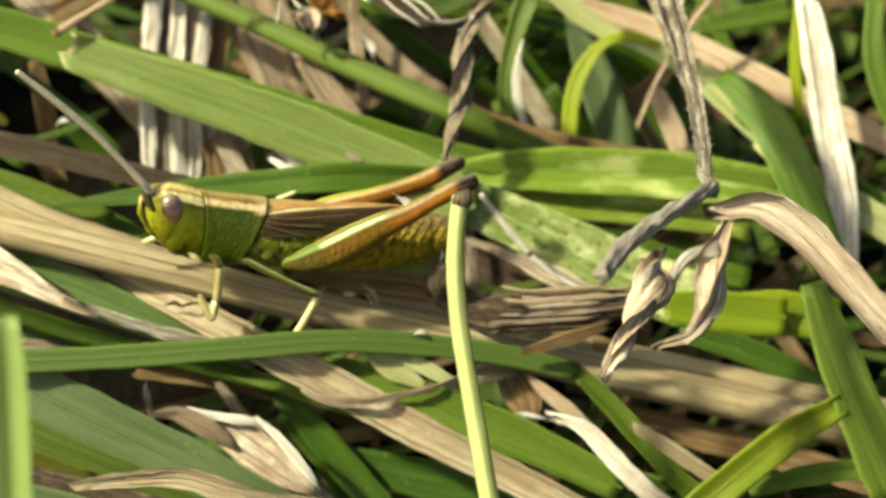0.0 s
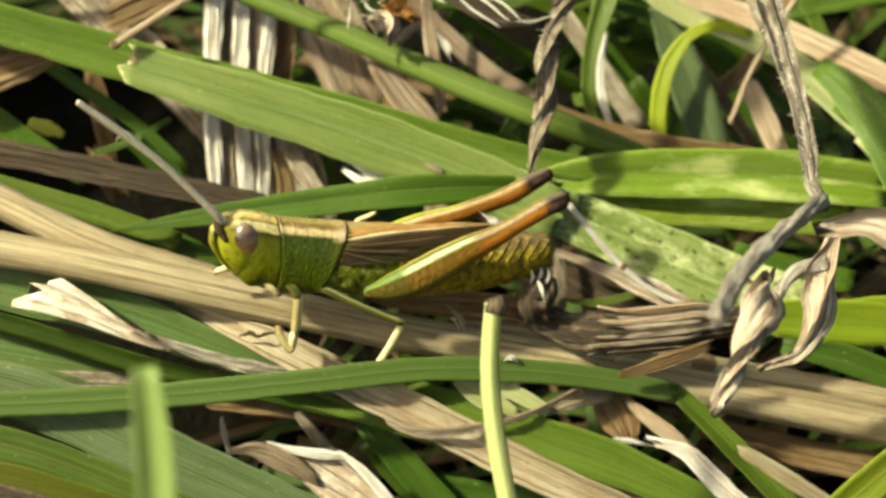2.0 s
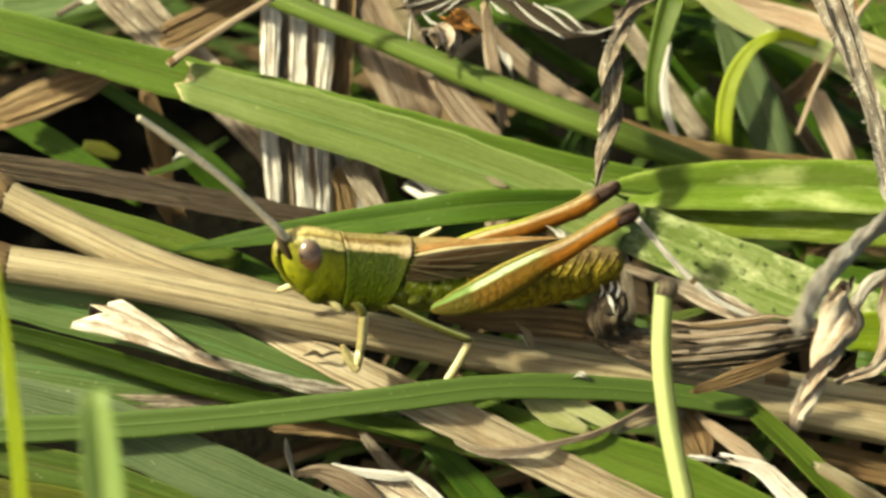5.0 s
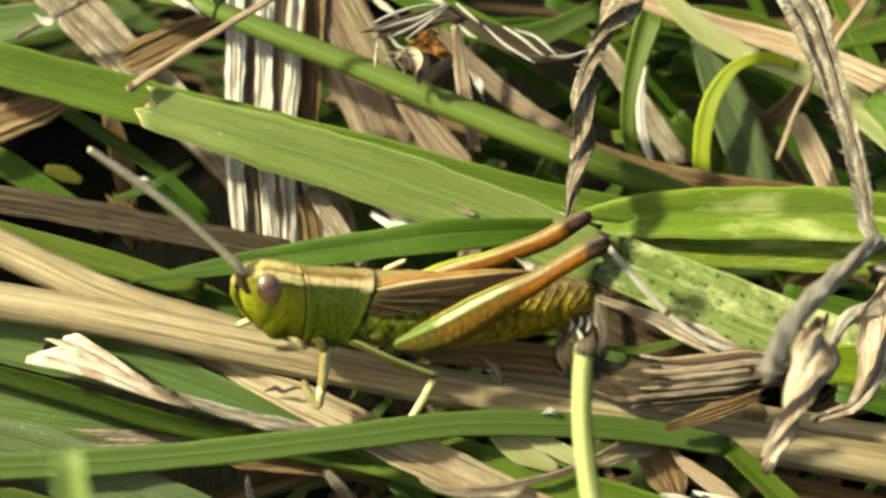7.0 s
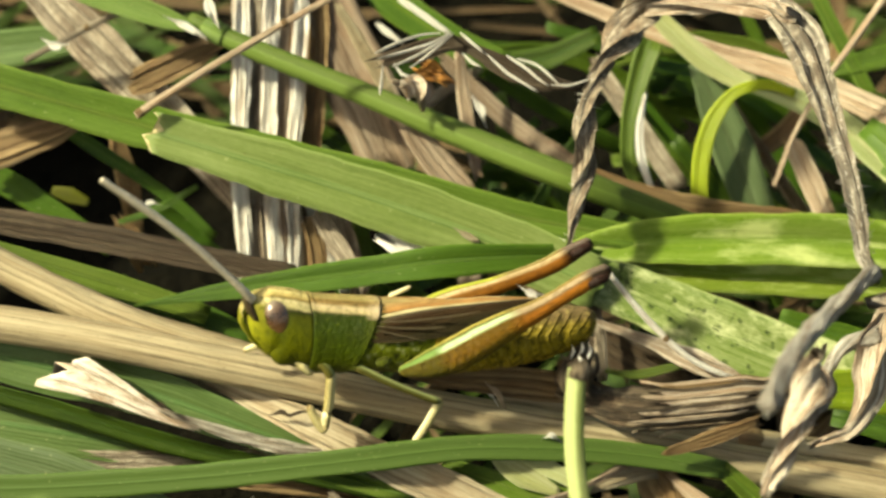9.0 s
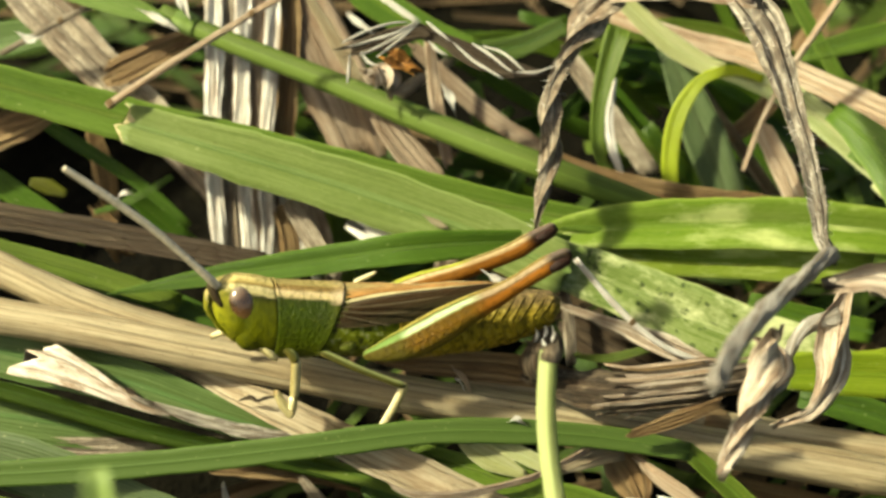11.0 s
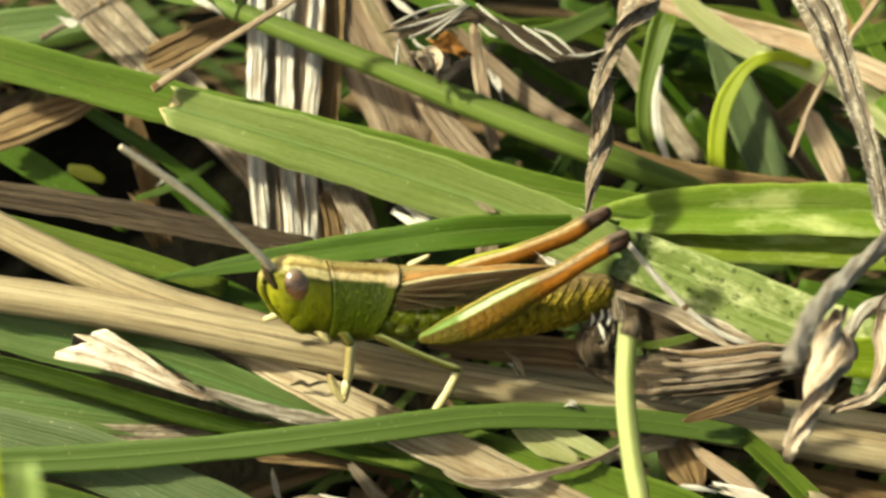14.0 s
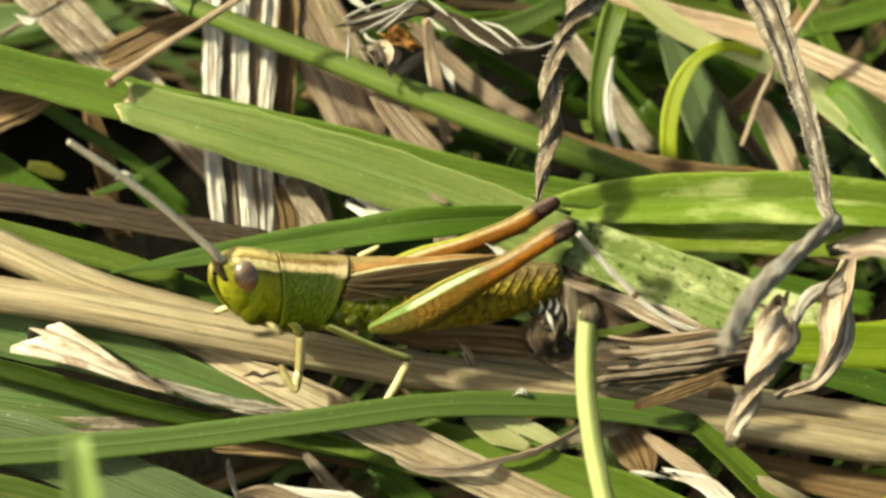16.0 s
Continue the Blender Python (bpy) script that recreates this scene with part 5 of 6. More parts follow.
def loft(rows, n=40, seg=36, power=1.0, rings=0, ring=0.0, grow=0.0, keel=0.0, skew=0.0, bow=(0.0, 0.0)):
    """A closed body along x. rings: raised bands round it; keel: side ridges at the upper shoulder."""
    verts, faces, uvs = [], [], []
    x0, x1 = rows[0][0], rows[-1][0]
    for i in range(n):
        f = i / (n - 1)
        x = x0 + (x1 - x0) * f
        z, hw, up, dn = section(rows, x)
        bulge = 1 + ring * (1 - (2 * abs((rings * f) % 1.0 - 0.5)) ** 4) if rings else 1
        for j in range(seg):
            a = 2 * math.pi * j / seg
            s, c = math.sin(a), math.cos(a)
            yy = math.copysign(abs(s) ** power, s) * (hw + grow) * bulge
            zz = z + (math.copysign(abs(c) ** power, c)) * ((up if c > 0 else dn) + grow) * bulge
            if keel:
                ang = min(a, 2 * math.pi - a)
                k = math.exp(-((ang - 0.80) / 0.10) ** 2)
                yy *= 1 + keel * k
                zz += keel * k * 1.2
            low = min(a, 2 * math.pi - a) / math.pi
            bend = skew * f * f * low ** 1.5 + (bow[0] * (1 - f) + bow[1] * f) * math.sin(math.pi * low) ** 2
            verts.append((x + bend, yy, zz))
            uvs.append((low, x))
    for i in range(n - 1):
        for j in range(seg):
            p, q = i * seg + j, i * seg + (j + 1) % seg
            faces.append((p, p + seg, q + seg, q))
    faces.append(tuple(range(seg)))
    faces.append(tuple((n - 1) * seg + j for j in range(seg))[::-1])
    return verts, faces, uvs


def limb(pts, r_side, r_up, n=26, seg=16, ripple=0.0, ripples=0):
    """A leg piece, with radii along it; u runs from its upper to its lower edge, v from 0 to 1."""
    mid = spline(pts, n)
    verts, faces, uvs = [], [], []
    for i, c in enumerate(mid):
        f = i / (n - 1)
        t = (mid[min(i + 1, n - 1)] - mid[max(i - 1, 0)]).normalized()
        side = (Vector((0, 1, 0)) - t * t.y).normalized()
        up = side.cross(t)
        if up.z < 0:
            up = -up
        ra, rb = along(r_side, f), along(r_up, f)
        if ripples:
            m = 1 + ripple * math.cos(2 * math.pi * ripples * f)
            ra, rb = ra * m, rb * m
        if i in (0, n - 1):
            ra, rb = ra * 0.55, rb * 0.55
        for j in range(seg):
            a = 2 * math.pi * j / seg
            verts.append(c + side * (ra * math.sin(a)) + up * (rb * math.cos(a)))
            uvs.append((min(a, 2 * math.pi - a) / math.pi, f))
    for i in range(n - 1):
        for j in range(seg):
            p, q = i * seg + j, i * seg + (j + 1) % seg
            faces.append((p, q, q + seg, p + seg))
    faces.append(tuple(range(seg))[::-1])
    faces.append(tuple((n - 1) * seg + j for j in range(seg)))
    return verts, faces, uvs


def ball(centre, radii, tilt=0.0, n=16, seg=24):
    verts, faces, uvs = [], [], []
    rot = Matrix.Rotation(radians(tilt), 3, "Y")
    for i in range(n + 1):
        th = math.pi * min(max(i / n, 0.01), 0.99)
        for j in range(seg):
            a = 2 * math.pi * j / seg
            p = Vector((radii[0] * math.sin(th) * math.cos(a), radii[1] * math.sin(th) * math.sin(a), radii[2] * math.cos(th)))
            verts.append(Vector(centre) + rot @ p)
            uvs.append((i / n, j / seg))
    for i in range(n):
        for j in range(seg):
            p, q = i * seg + j, i * seg + (j + 1) % seg
            faces.append((p, p + seg, q + seg, q))
    faces.append(tuple(range(seg))[::-1])
    faces.append(tuple(n * seg + j for j in range(seg)))
    return verts, faces, uvs


BODY = [
    (8.98, 0.95, 0.30, 0.40, 0.45),
    (8.75, 0.90, 0.60, 0.85, 0.80),
    (8.30, 0.75, 0.95, 1.35, 1.30),
    (7.50, 0.45, 1.28, 1.85, 1.65),
    (6.60, 0.25, 1.42, 1.95, 1.90),
    (5.75, 0.10, 1.45, 1.90, 2.00),
    (5.40, 0.00, 1.48, 1.86, 1.98),
    (4.00, 0.00, 1.60, 1.76, 2.00),
    (2.40, 0.00, 1.72, 1.66, 2.00),
    (0.60, 0.00, 1.75, 1.45, 2.10),
    (-1.70, -0.05, 1.60, 1.25, 2.10),
    (-4.60, 0.05, 1.45, 1.15, 1.95),
    (-6.30, 0.15, 1.25, 1.05, 1.72),
    (-7.80, 0.25, 1.00, 0.95, 1.35),
    (-8.60, 0.35, 0.78, 0.80, 0.95),
    (-9.05, 0.45, 0.42, 0.45, 0.50),
]


def body_rows(x0, x1):
    inside = [r for r in BODY if x0 - 0.05 > r[0] > x1 + 0.05]
    return [(x0, *section(BODY, x0))] + inside + [(x1, *section(BODY, x1))]


STRIPE = [0.515, 0.447, 0.352, 0.271, 0.190, 0.217, 0.271, 0.230, 0.054]


def tegmen(side):
    """A folded fore wing: wraps from the middle of the back down the flank, narrowing to its tip."""
    verts, faces, uvs = [], [], []
    n, m = 44, 28
    for layer in (0.10, 0.03):
        for i in range(n):
            f = i / (n - 1)
            x = 2.75 - 8.75 * f
            z, hw, up, dn = section(BODY, max(x, -3.0))
            lift = -0.03 + 0.42 * min(1.0, f * 1.4) ** 1.5
            low = 1.55 * (1 - 0.25 * f) * (1 - max(0.0, (f - 0.5) / 0.5) ** 1.6 * 0.72)
            for j in range(m):
                q = j / (m - 1)
                a = q * low
                vein = 0.03 * math.sin((q - 0.5 * along(STRIPE, f)) * 58) * (1 - f * 0.5)
                lay = layer * min(1.0, f * 5) - 0.06 * max(0.0, 1 - f * 6)
                y = side * (hw * (1 - 0.50 * max(0.0, f - 0.40) / 0.6) + lay + 0.06 + vein) * math.sin(a)
                zz = z + lift + (up + lay + vein) * math.cos(a) - 0.25 * max(0.0, a - 0.8) * f
                verts.append((x - (0.5 * q if f > 0.9 else 0), y, zz))
                uvs.append((q - along(STRIPE, f) + 0.5, x))
    for i in range(n - 1):
        for j in range(m - 1):
            p = i * m + j
            faces.append((p, p + 1, p + m + 1, p + m) if side > 0 else (p, p + m, p + m + 1, p + 1))
            k = n * m + p
            faces.append((k, k + m, k + m + 1, k + 1) if side > 0 else (k, k + 1, k + m + 1, k + m))
    edge = [i * m for i in range(n)] + [(n - 1) * m + j for j in range(1, m)] + [i * m + m - 1 for i in range(n - 2, -1, -1)] + [j for j in range(m - 2, 0, -1)]
    for a, b in zip(edge, edge[1:] + edge[:1]):
        faces.append((a, a + n * m, b + n * m, b))
    return verts, faces, uvs


def build_grasshopper():
    g = new("grasshopper")
    g.matrix_world = Matrix(((-0.97002, 0.22938, 0.08023, 0.00000), (-0.17183, -0.88091, 0.44099, -0.00010), (0.17183, 0.41399, 0.89392, 0.01990), (0, 0, 0, 1)))
    tagged(g, "green and brown meadow grasshopper sitting on a dry cane", "grasshopper")
    head = part("head", loft(body_rows(8.98, 5.68), 34, 44, 0.92, bow=(0.0, -0.16)), SKIN_HEAD, g, "yellow green head with a tan crown")
    part("eye", ball((7.18, 0.86, 0.95), (0.70, 0.54, 1.02), 24, 24, 32), EYE, head, "glossy dark pinkish brown compound eye")
    part("eye", ball((7.18, -0.86, 0.95), (0.70, 0.54, 1.02), 24, 24, 32), EYE, head)
    part("mouthpart", limb([(6.29, 0.70, -1.06), (5.74, 0.90, -1.58), (5.38, 0.90, -1.94)], [0.30, 0.26, 0.12], [0.28, 0.24, 0.12], 10), LIMB, head, "small tan palps")
    part("face_ridge", limb([(8.65, 0.55, 1.89), (8.87, 0.55, 0.96), (8.35, 0.60, -0.08), (7.11, 0.62, -1.08)], [0.16, 0.16, 0.14, 0.10], [0.16, 0.16, 0.14, 0.10], 16), SKIN_HEAD, head)
    part("cheek", ball((6.60, 0.72, -0.20), (0.98, 0.60, 1.30), -14, 20, 28), CHEEK, head, "bulging yellow green cheek")
    part("antenna_socket", limb([(8.87, 0.50, 2.05), (8.65, 0.72, 1.52), (8.24, 0.92, 0.92)], [0.16, 0.24, 0.14], [0.16, 0.22, 0.12], 14), SOCKET, head, "dark brown antenna socket")
    feeler = [(8.45, 0.55, 1.83), (9.04, 0.80, 2.50), (10.44, 1.00, 3.84), (11.87, 1.20, 5.15), (14.09, 1.50, 6.86), (16.03, 1.80, 8.26)]
    part("antenna", limb(feeler, [0.24, 0.18, 0.19, 0.20, 0.20, 0.15], [0.24, 0.18, 0.19, 0.20, 0.20, 0.15], 160, 12, 0.022, 26), FEELER, g, "long ringed grey antenna")
    part("pronotum", loft(body_rows(5.62, 2.05), 40, 56, 0.90, grow=0.06, keel=0.05, skew=2.3, bow=(-0.12, 0.0)), SKIN_COLLAR, g, "green saddle with tan top and pale side keels")
    part("neck", loft(body_rows(5.72, 5.50), 8, 40, 0.92, grow=-0.02), NECK, g, "dark groove behind the head")
    part("thorax", loft(body_rows(5.30, -0.9), 30, 40, 0.95), SKIN_CHEST, g)
    part("abdomen", loft(body_rows(-0.5, -9.05), 90, 40, 1.0, rings=9, ring=0.045), SKIN_BELLY, g, "yellow olive speckled abdomen in rings")
    part("fore_wing", tegmen(1), WING, g, "brown folded fore wing with a pale stripe")
    part("fore_wing", tegmen(-1), WING, g)
    for vein in ([(2.37, 1.66, 1.08), (0.75, 1.68, 1.16), (-1.23, 1.62, 1.36), (-2.67, 1.50, 1.54)], [(2.50, 1.78, 0.92), (0.76, 1.84, 0.81), (-0.93, 1.84, 0.86)], [(2.49, 1.84, 0.74), (1.17, 1.90, 0.43), (0.02, 1.92, 0.19)]):
        part("wing_vein", limb(vein, [0.03, 0.05, 0.05, 0.03], [0.03, 0.04, 0.04, 0.03], 20, 8), VEIN, g, "pale wing vein")
    for foot in ((4.95, 0.80, -1.30), (3.30, 1.15, -1.20), (1.95, 1.35, -0.95)):
        part("leg_base", ball(foot, (0.50, 0.34, 0.42), 24, 14, 20), SKIN_CHEST, g, "dark mottled leg base")
    near = part("hind_thigh", limb([(1.28, 1.90, -1.41), (0.11, 2.10, -1.04), (-1.23, 2.25, -0.46), (-2.56, 2.35, 0.36), (-3.88, 2.45, 1.22), (-5.23, 2.50, 1.96), (-6.54, 2.60, 2.87), (-7.86, 2.70, 3.76), (-8.68, 2.70, 4.16)], [0.16, 0.40, 0.54, 0.55, 0.50, 0.44, 0.40, 0.42, 0.32], [0.22, 0.72, 0.94, 0.93, 0.76, 0.58, 0.47, 0.52, 0.36], 60, 32), THIGH, g, "mint and orange striped hind thigh with a dark knee")
    part("knee", limb([(-7.53, 2.95, 3.41), (-8.06, 3.02, 3.70), (-8.57, 2.95, 3.90)], [0.20, 0.26, 0.16], [0.22, 0.30, 0.18], 16, 20), KNEE, near, "dark maroon knee lobe")
    part("shank", limb([(-8.61, 2.60, 3.75), (-6.91, 2.40, 2.68), (-4.79, 2.20, 1.38), (-2.66, 2.00, 0.13), (-1.09, 1.80, -0.94)], [0.20, 0.17, 0.15, 0.15, 0.14], [0.20, 0.17, 0.15, 0.15, 0.14], 30), SHANK, near, "thin orange brown shank")
    far = part("hind_thigh", limb([(0.96, -1.90, -0.88), (-1.60, -2.10, 0.51), (-4.23, -2.30, 1.40), (-6.88, -2.50, 2.33), (-8.27, -2.60, 3.08), (-8.95, -2.60, 3.48), (-9.41, -2.60, 3.73)], [0.42, 0.52, 0.48, 0.40, 0.40, 0.42, 0.32], [0.60, 0.80, 0.70, 0.50, 0.48, 0.52, 0.36], 50, 32), THIGH_FAR, g, "orange hind thigh with a dark knee")
    part("knee", limb([(-8.28, -2.25, 3.15), (-8.78, -2.20, 3.44), (-9.25, -2.25, 3.69)], [0.20, 0.26, 0.16], [0.22, 0.30, 0.18], 16, 20), KNEE, far, "dark maroon knee lobe")
    part("shank", limb([(-9.20, -2.60, 3.45), (-7.42, -2.40, 2.61), (-5.08, -2.20, 1.56), (-2.75, -2.00, 0.57)], [0.18, 0.16, 0.14, 0.12], [0.18, 0.16, 0.14, 0.12], 24), SHANK, far)
    fore = part("fore_leg", limb([(5.32, 0.90, -1.11), (4.85, 1.20, -1.35), (4.47, 1.30, -1.91)], [0.26, 0.24, 0.24], [0.26, 0.24, 0.24], 12), LIMB_GREEN, g)
    part("shank", limb([(4.51, 1.30, -1.73), (4.38, 0.70, -3.26), (4.37, 0.00, -5.30)], [0.25, 0.25, 0.20], [0.25, 0.25, 0.20], 18), LIMB, fore, "pale yellow shank")
    part("foot", limb([(4.31, 0.00, -5.36), (4.74, 0.00, -4.86), (5.28, 0.10, -3.90)], [0.24, 0.23, 0.18], [0.24, 0.23, 0.18], 14), LIMB, fore, "pale foot with a claw")
    mid_leg = part("middle_leg", limb([(3.36, 1.30, -1.33), (1.61, 1.60, -2.12), (0.02, 1.70, -2.76), (-0.98, 1.70, -3.14)], [0.22, 0.20, 0.18, 0.20], [0.22, 0.20, 0.18, 0.20], 22), LIMB_GREEN, g)
    part("shank", limb([(-1.03, 1.50, -3.11), (-0.71, 0.70, -4.66), (-0.18, -0.20, -6.47)], [0.24, 0.22, 0.20], [0.24, 0.22, 0.20], 18), LIMB, mid_leg, "yellow shank")
    part("foot", limb([(-0.17, -0.20, -6.41), (-0.45, -0.80, -7.88), (-0.37, -1.00, -8.92)], [0.17, 0.14, 0.12], [0.17, 0.14, 0.12], 14), LIMB, mid_leg)
    other = part("fore_leg", limb([(5.27, -0.90, -1.65), (6.19, -1.40, -1.39), (7.08, -1.60, -1.19)], [0.22, 0.2, 0.18], [0.22, 0.2, 0.18], 14), LIMB_GREEN, g)
    part("foot", limb([(7.02, -1.60, -1.19), (7.72, -1.60, -1.37), (8.41, -1.60, -1.66)], [0.20, 0.19, 0.13], [0.20, 0.19, 0.13], 14), LIMB, other, "pale foot on the cane")
    part("middle_leg", limb([(1.26, -1.50, 1.21), (0.68, -1.60, 1.44), (0.10, -1.70, 1.70)], [0.15, 0.14, 0.09], [0.15, 0.14, 0.09], 10), LIMB, g, "yellow knee of the leg beyond")
    return g


build_grasshopper()


# ---- lower tangle, seen when the view sinks ----
blade("broad dark green blade in the lower tangle", [(-25.08, -2.17, 13.58), (-17.94, -3.93, 12.68), (-12.91, -5.74, 11.43), (-7.91, -7.25, 9.92), (-2.60, -8.84, 8.04), (2.16, -9.91, 5.84)], [2.8, 2.9, 3.0, 2.9, 2.6, 2.2], GREEN_GREY, fold=0.1)
blade("mid green blade stacked below another", [(-24.80, -5.33, 12.27), (-18.39, -6.28, 11.45), (-13.13, -7.66, 10.08), (-8.47, -8.67, 8.79), (-3.77, -9.56, 7.33)], [1.7, 1.9, 1.8, 1.4, 1.0], GREEN_OLIVE, fold=0.14)
blade("yellow green blade in the lower tangle", [(-24.64, -7.02, 11.56), (-19.15, -7.67, 10.92), (-15.41, -8.22, 10.08), (-10.78, -8.91, 8.97)], [1.4, 1.5, 1.3, 0.6], OLIVE)
straw("dark grey dead leaf at the bottom", [(-24.47, -8.36, 11.36), (-19.31, -8.96, 10.75), (-15.28, -9.68, 10.04), (-10.98, -10.08, 9.21), (-4.91, -10.52, 8.07)], [1.3, 1.5, 1.5, 1.3, 1.0], BARK)
blade("green blade at the bottom edge", [(-24.42, -10.01, 9.99), (-18.69, -10.39, 9.61), (-12.37, -11.17, 8.83), (-6.59, -12.37, 7.63)], [2.0, 2.2, 2.2, 2.0], GREEN_GREY)
straw("white folded dead leaf piece", [(-6.76, -5.04, 10.16), (-4.29, -5.62, 9.86), (-2.04, -6.70, 9.06), (0.05, -7.67, 8.08), (1.25, -8.11, 7.36)], [0.6, 1.5, 2.3, 1.8, 0.4], CURL, ragged=0.15, curl=-10, fibres=(4, 8))
straw("bright white edge of a folded dead leaf", [(-2.21, -5.73, 10.88), (-1.02, -6.46, 10.29), (0.18, -7.39, 9.36), (0.98, -7.99, 8.62), (1.38, -8.24, 8.09)], [0.2, 0.5, 0.6, 0.5, 0.15], WHITE, ragged=0.08, fibres=(4, 8))
straw("white top of a folded dead leaf", [(-5.91, -5.17, 10.87), (-4.57, -5.55, 10.77), (-3.09, -5.77, 10.69), (-1.82, -5.85, 10.62)], [0.12, 0.4, 0.6, 0.25], WHITE, ragged=0.08, fibres=(4, 8))
straw("shaded brown side of a dead leaf", [(-7.83, -5.41, 10.49), (-6.65, -5.43, 10.61), (-5.01, -5.95, 10.24), (-3.38, -6.56, 9.48)], [0.3, 1.0, 1.2, 0.4], TAUPE)
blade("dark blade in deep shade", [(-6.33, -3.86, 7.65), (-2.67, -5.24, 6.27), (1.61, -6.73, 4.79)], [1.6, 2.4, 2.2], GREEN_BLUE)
straw("thin white dead straw end in a hollow", [(-8.51, -3.59, 10.75), (-8.35, -4.12, 10.22), (-8.10, -4.75, 9.59)], [0.25, 0.3, 0.2], WHITE)
straw("grey dead straw in a hollow", [(-4.51, -2.69, 10.24), (-3.29, -3.75, 9.18), (-1.46, -5.23, 7.70), (0.98, -6.93, 6.00), (3.41, -8.20, 4.73)], [0.5, 0.9, 1.3, 1.4, 1.2], STRAW_GREY)
blade("dark blade slanting down", [(-1.20, -2.22, 9.30), (0.95, -3.71, 7.80), (3.11, -5.43, 6.09), (5.89, -7.57, 3.95)], [1.2, 1.7, 1.8, 1.8], GREEN_DARK)
straw("red brown dead leaf in shade", [(-9.40, -1.52, 10.00), (-5.15, -1.60, 9.92), (-0.89, -1.89, 8.92)], [1.2, 1.6, 1.2], STRAW_BROWN)
blade("green blade crossing under the straw", [(-6.43, -1.66, 11.27), (-0.20, -3.12, 10.51), (5.99, -4.58, 9.76), (13.72, -5.69, 8.65), (20.86, -6.92, 7.42)], [0.8, 1.0, 1.2, 1.3, 1.2], GREEN)
blade("broad green blade running below the cane", [(1.17, -2.57, 12.63), (4.74, -3.72, 12.04), (7.13, -4.44, 11.46), (9.23, -5.00, 10.76), (12.25, -5.58, 9.89), (15.29, -6.35, 8.84), (18.34, -7.20, 7.71)], [0.9, 1.3, 2.0, 2.4, 2.3, 2.0, 1.6], GREEN)
blade("pale lime blade piece below the cane", [(3.87, -2.82, 13.51), (4.95, -3.36, 12.97), (7.10, -4.14, 12.18)], [0.8, 1.3, 0.4], PALE_BLADE)
blade("pale lime blade end lying on another", [(5.23, -2.90, 13.70), (6.48, -3.35, 13.25), (7.67, -3.77, 12.84), (8.72, -4.11, 12.35)], [0.6, 0.85, 0.8, 0.6], PALE_BLADE, fold=0.2)
straw("curved white and brown dead blade", [(0.28, -4.81, 12.22), (1.61, -5.24, 11.93), (3.82, -5.21, 11.97), (5.89, -4.81, 12.22), (7.67, -4.34, 12.41), (10.35, -3.19, 13.13)], [0.25, 0.6, 0.5, 0.35, 0.3, 0.3], CURL, curl=15)
straw("white torn dead blade end", [(14.42, -4.62, 10.57), (15.99, -5.10, 10.38), (17.09, -5.94, 9.68), (18.40, -6.82, 8.80), (19.78, -7.59, 7.88), (21.64, -8.52, 6.67)], [0.6, 0.9, 1.1, 1.1, 1.1, 1.1], STRAW_WHITE, ragged=0.25)
straw("small white torn straw piece", [(12.23, -4.66, 10.82), (12.97, -4.78, 10.84), (13.79, -4.84, 10.64)], [0.2, 0.3, 0.2], WHITE, fibres=(6,))
straw("brown dead leaf hanging under a kinked blade", [(11.60, -1.84, 11.66), (12.22, -2.43, 11.06), (12.74, -3.07, 10.43), (13.24, -3.92, 9.58)], [1.6, 2.2, 2.0, 1.0], STRAW_BROWN, ragged=0.2)
straw("pinkish curled dead leaf edge", [(12.86, -2.93, 11.98), (14.06, -3.69, 11.36), (15.12, -4.21, 10.84), (16.25, -4.60, 10.31)], [0.4, 0.9, 1.0, 0.3], STRAW_PINK, ragged=0.12, curl=50)
straw("tan dead leaf fanning from under a stalk", [(7.89, -3.92, 11.55), (9.23, -3.36, 11.97), (10.59, -2.84, 12.21), (11.82, -2.44, 12.19)], [0.3, 0.8, 1.2, 1.3], DULL, ragged=0.12)
straw("brown shaded dead blade below the canes", [(17.45, -1.04, 7.64), (22.58, -2.00, 6.69), (28.36, -2.84, 5.85), (34.81, -4.01, 4.68)], [1.4, 1.7, 1.7, 1.4], STRAW_BROWN)
straw("pale straw between green blades", [(18.80, -5.11, 10.65), (20.01, -5.61, 10.15), (21.82, -6.40, 9.36), (23.98, -7.21, 8.26)], [0.7, 0.9, 0.8], STRAW)
blade("dark blade under a straw", [(-0.89, -2.69, 8.12), (1.66, -4.43, 6.37), (4.22, -6.62, 4.18)], [1.4, 1.8, 1.6], GREEN_DARK)
blade("dark green blade at the lower edge", [(1.64, -4.11, 5.99), (7.96, -4.93, 5.17), (15.56, -5.74, 4.36), (20.33, -6.81, 3.29)], [1.8, 2.4, 2.4, 2.0], GREEN_DARK)
blade("yellow green blade rising to a fold", [(19.94, -11.17, 7.41), (23.20, -9.01, 9.58), (26.87, -6.51, 11.37), (30.28, -4.64, 12.53)], [1.7, 2.0, 1.9, 1.3], FRESH, fold=0.2)
blade("broad mid green blade leaning over", [(28.51, 0.77, 16.53), (29.71, -1.94, 14.52), (31.20, -4.85, 12.32), (33.43, -8.27, 8.91)], [1.6, 2.4, 2.8, 2.8], GREEN, fold=0.12)
blade("bright green broad blade behind a withered leaf", [(20.00, 4.07, 11.34), (23.87, 3.73, 11.00), (27.74, 3.83, 11.10), (31.30, 3.64, 10.91)], [1.6, 2.4, 2.6, 2.4], FRESH, fold=0.1)
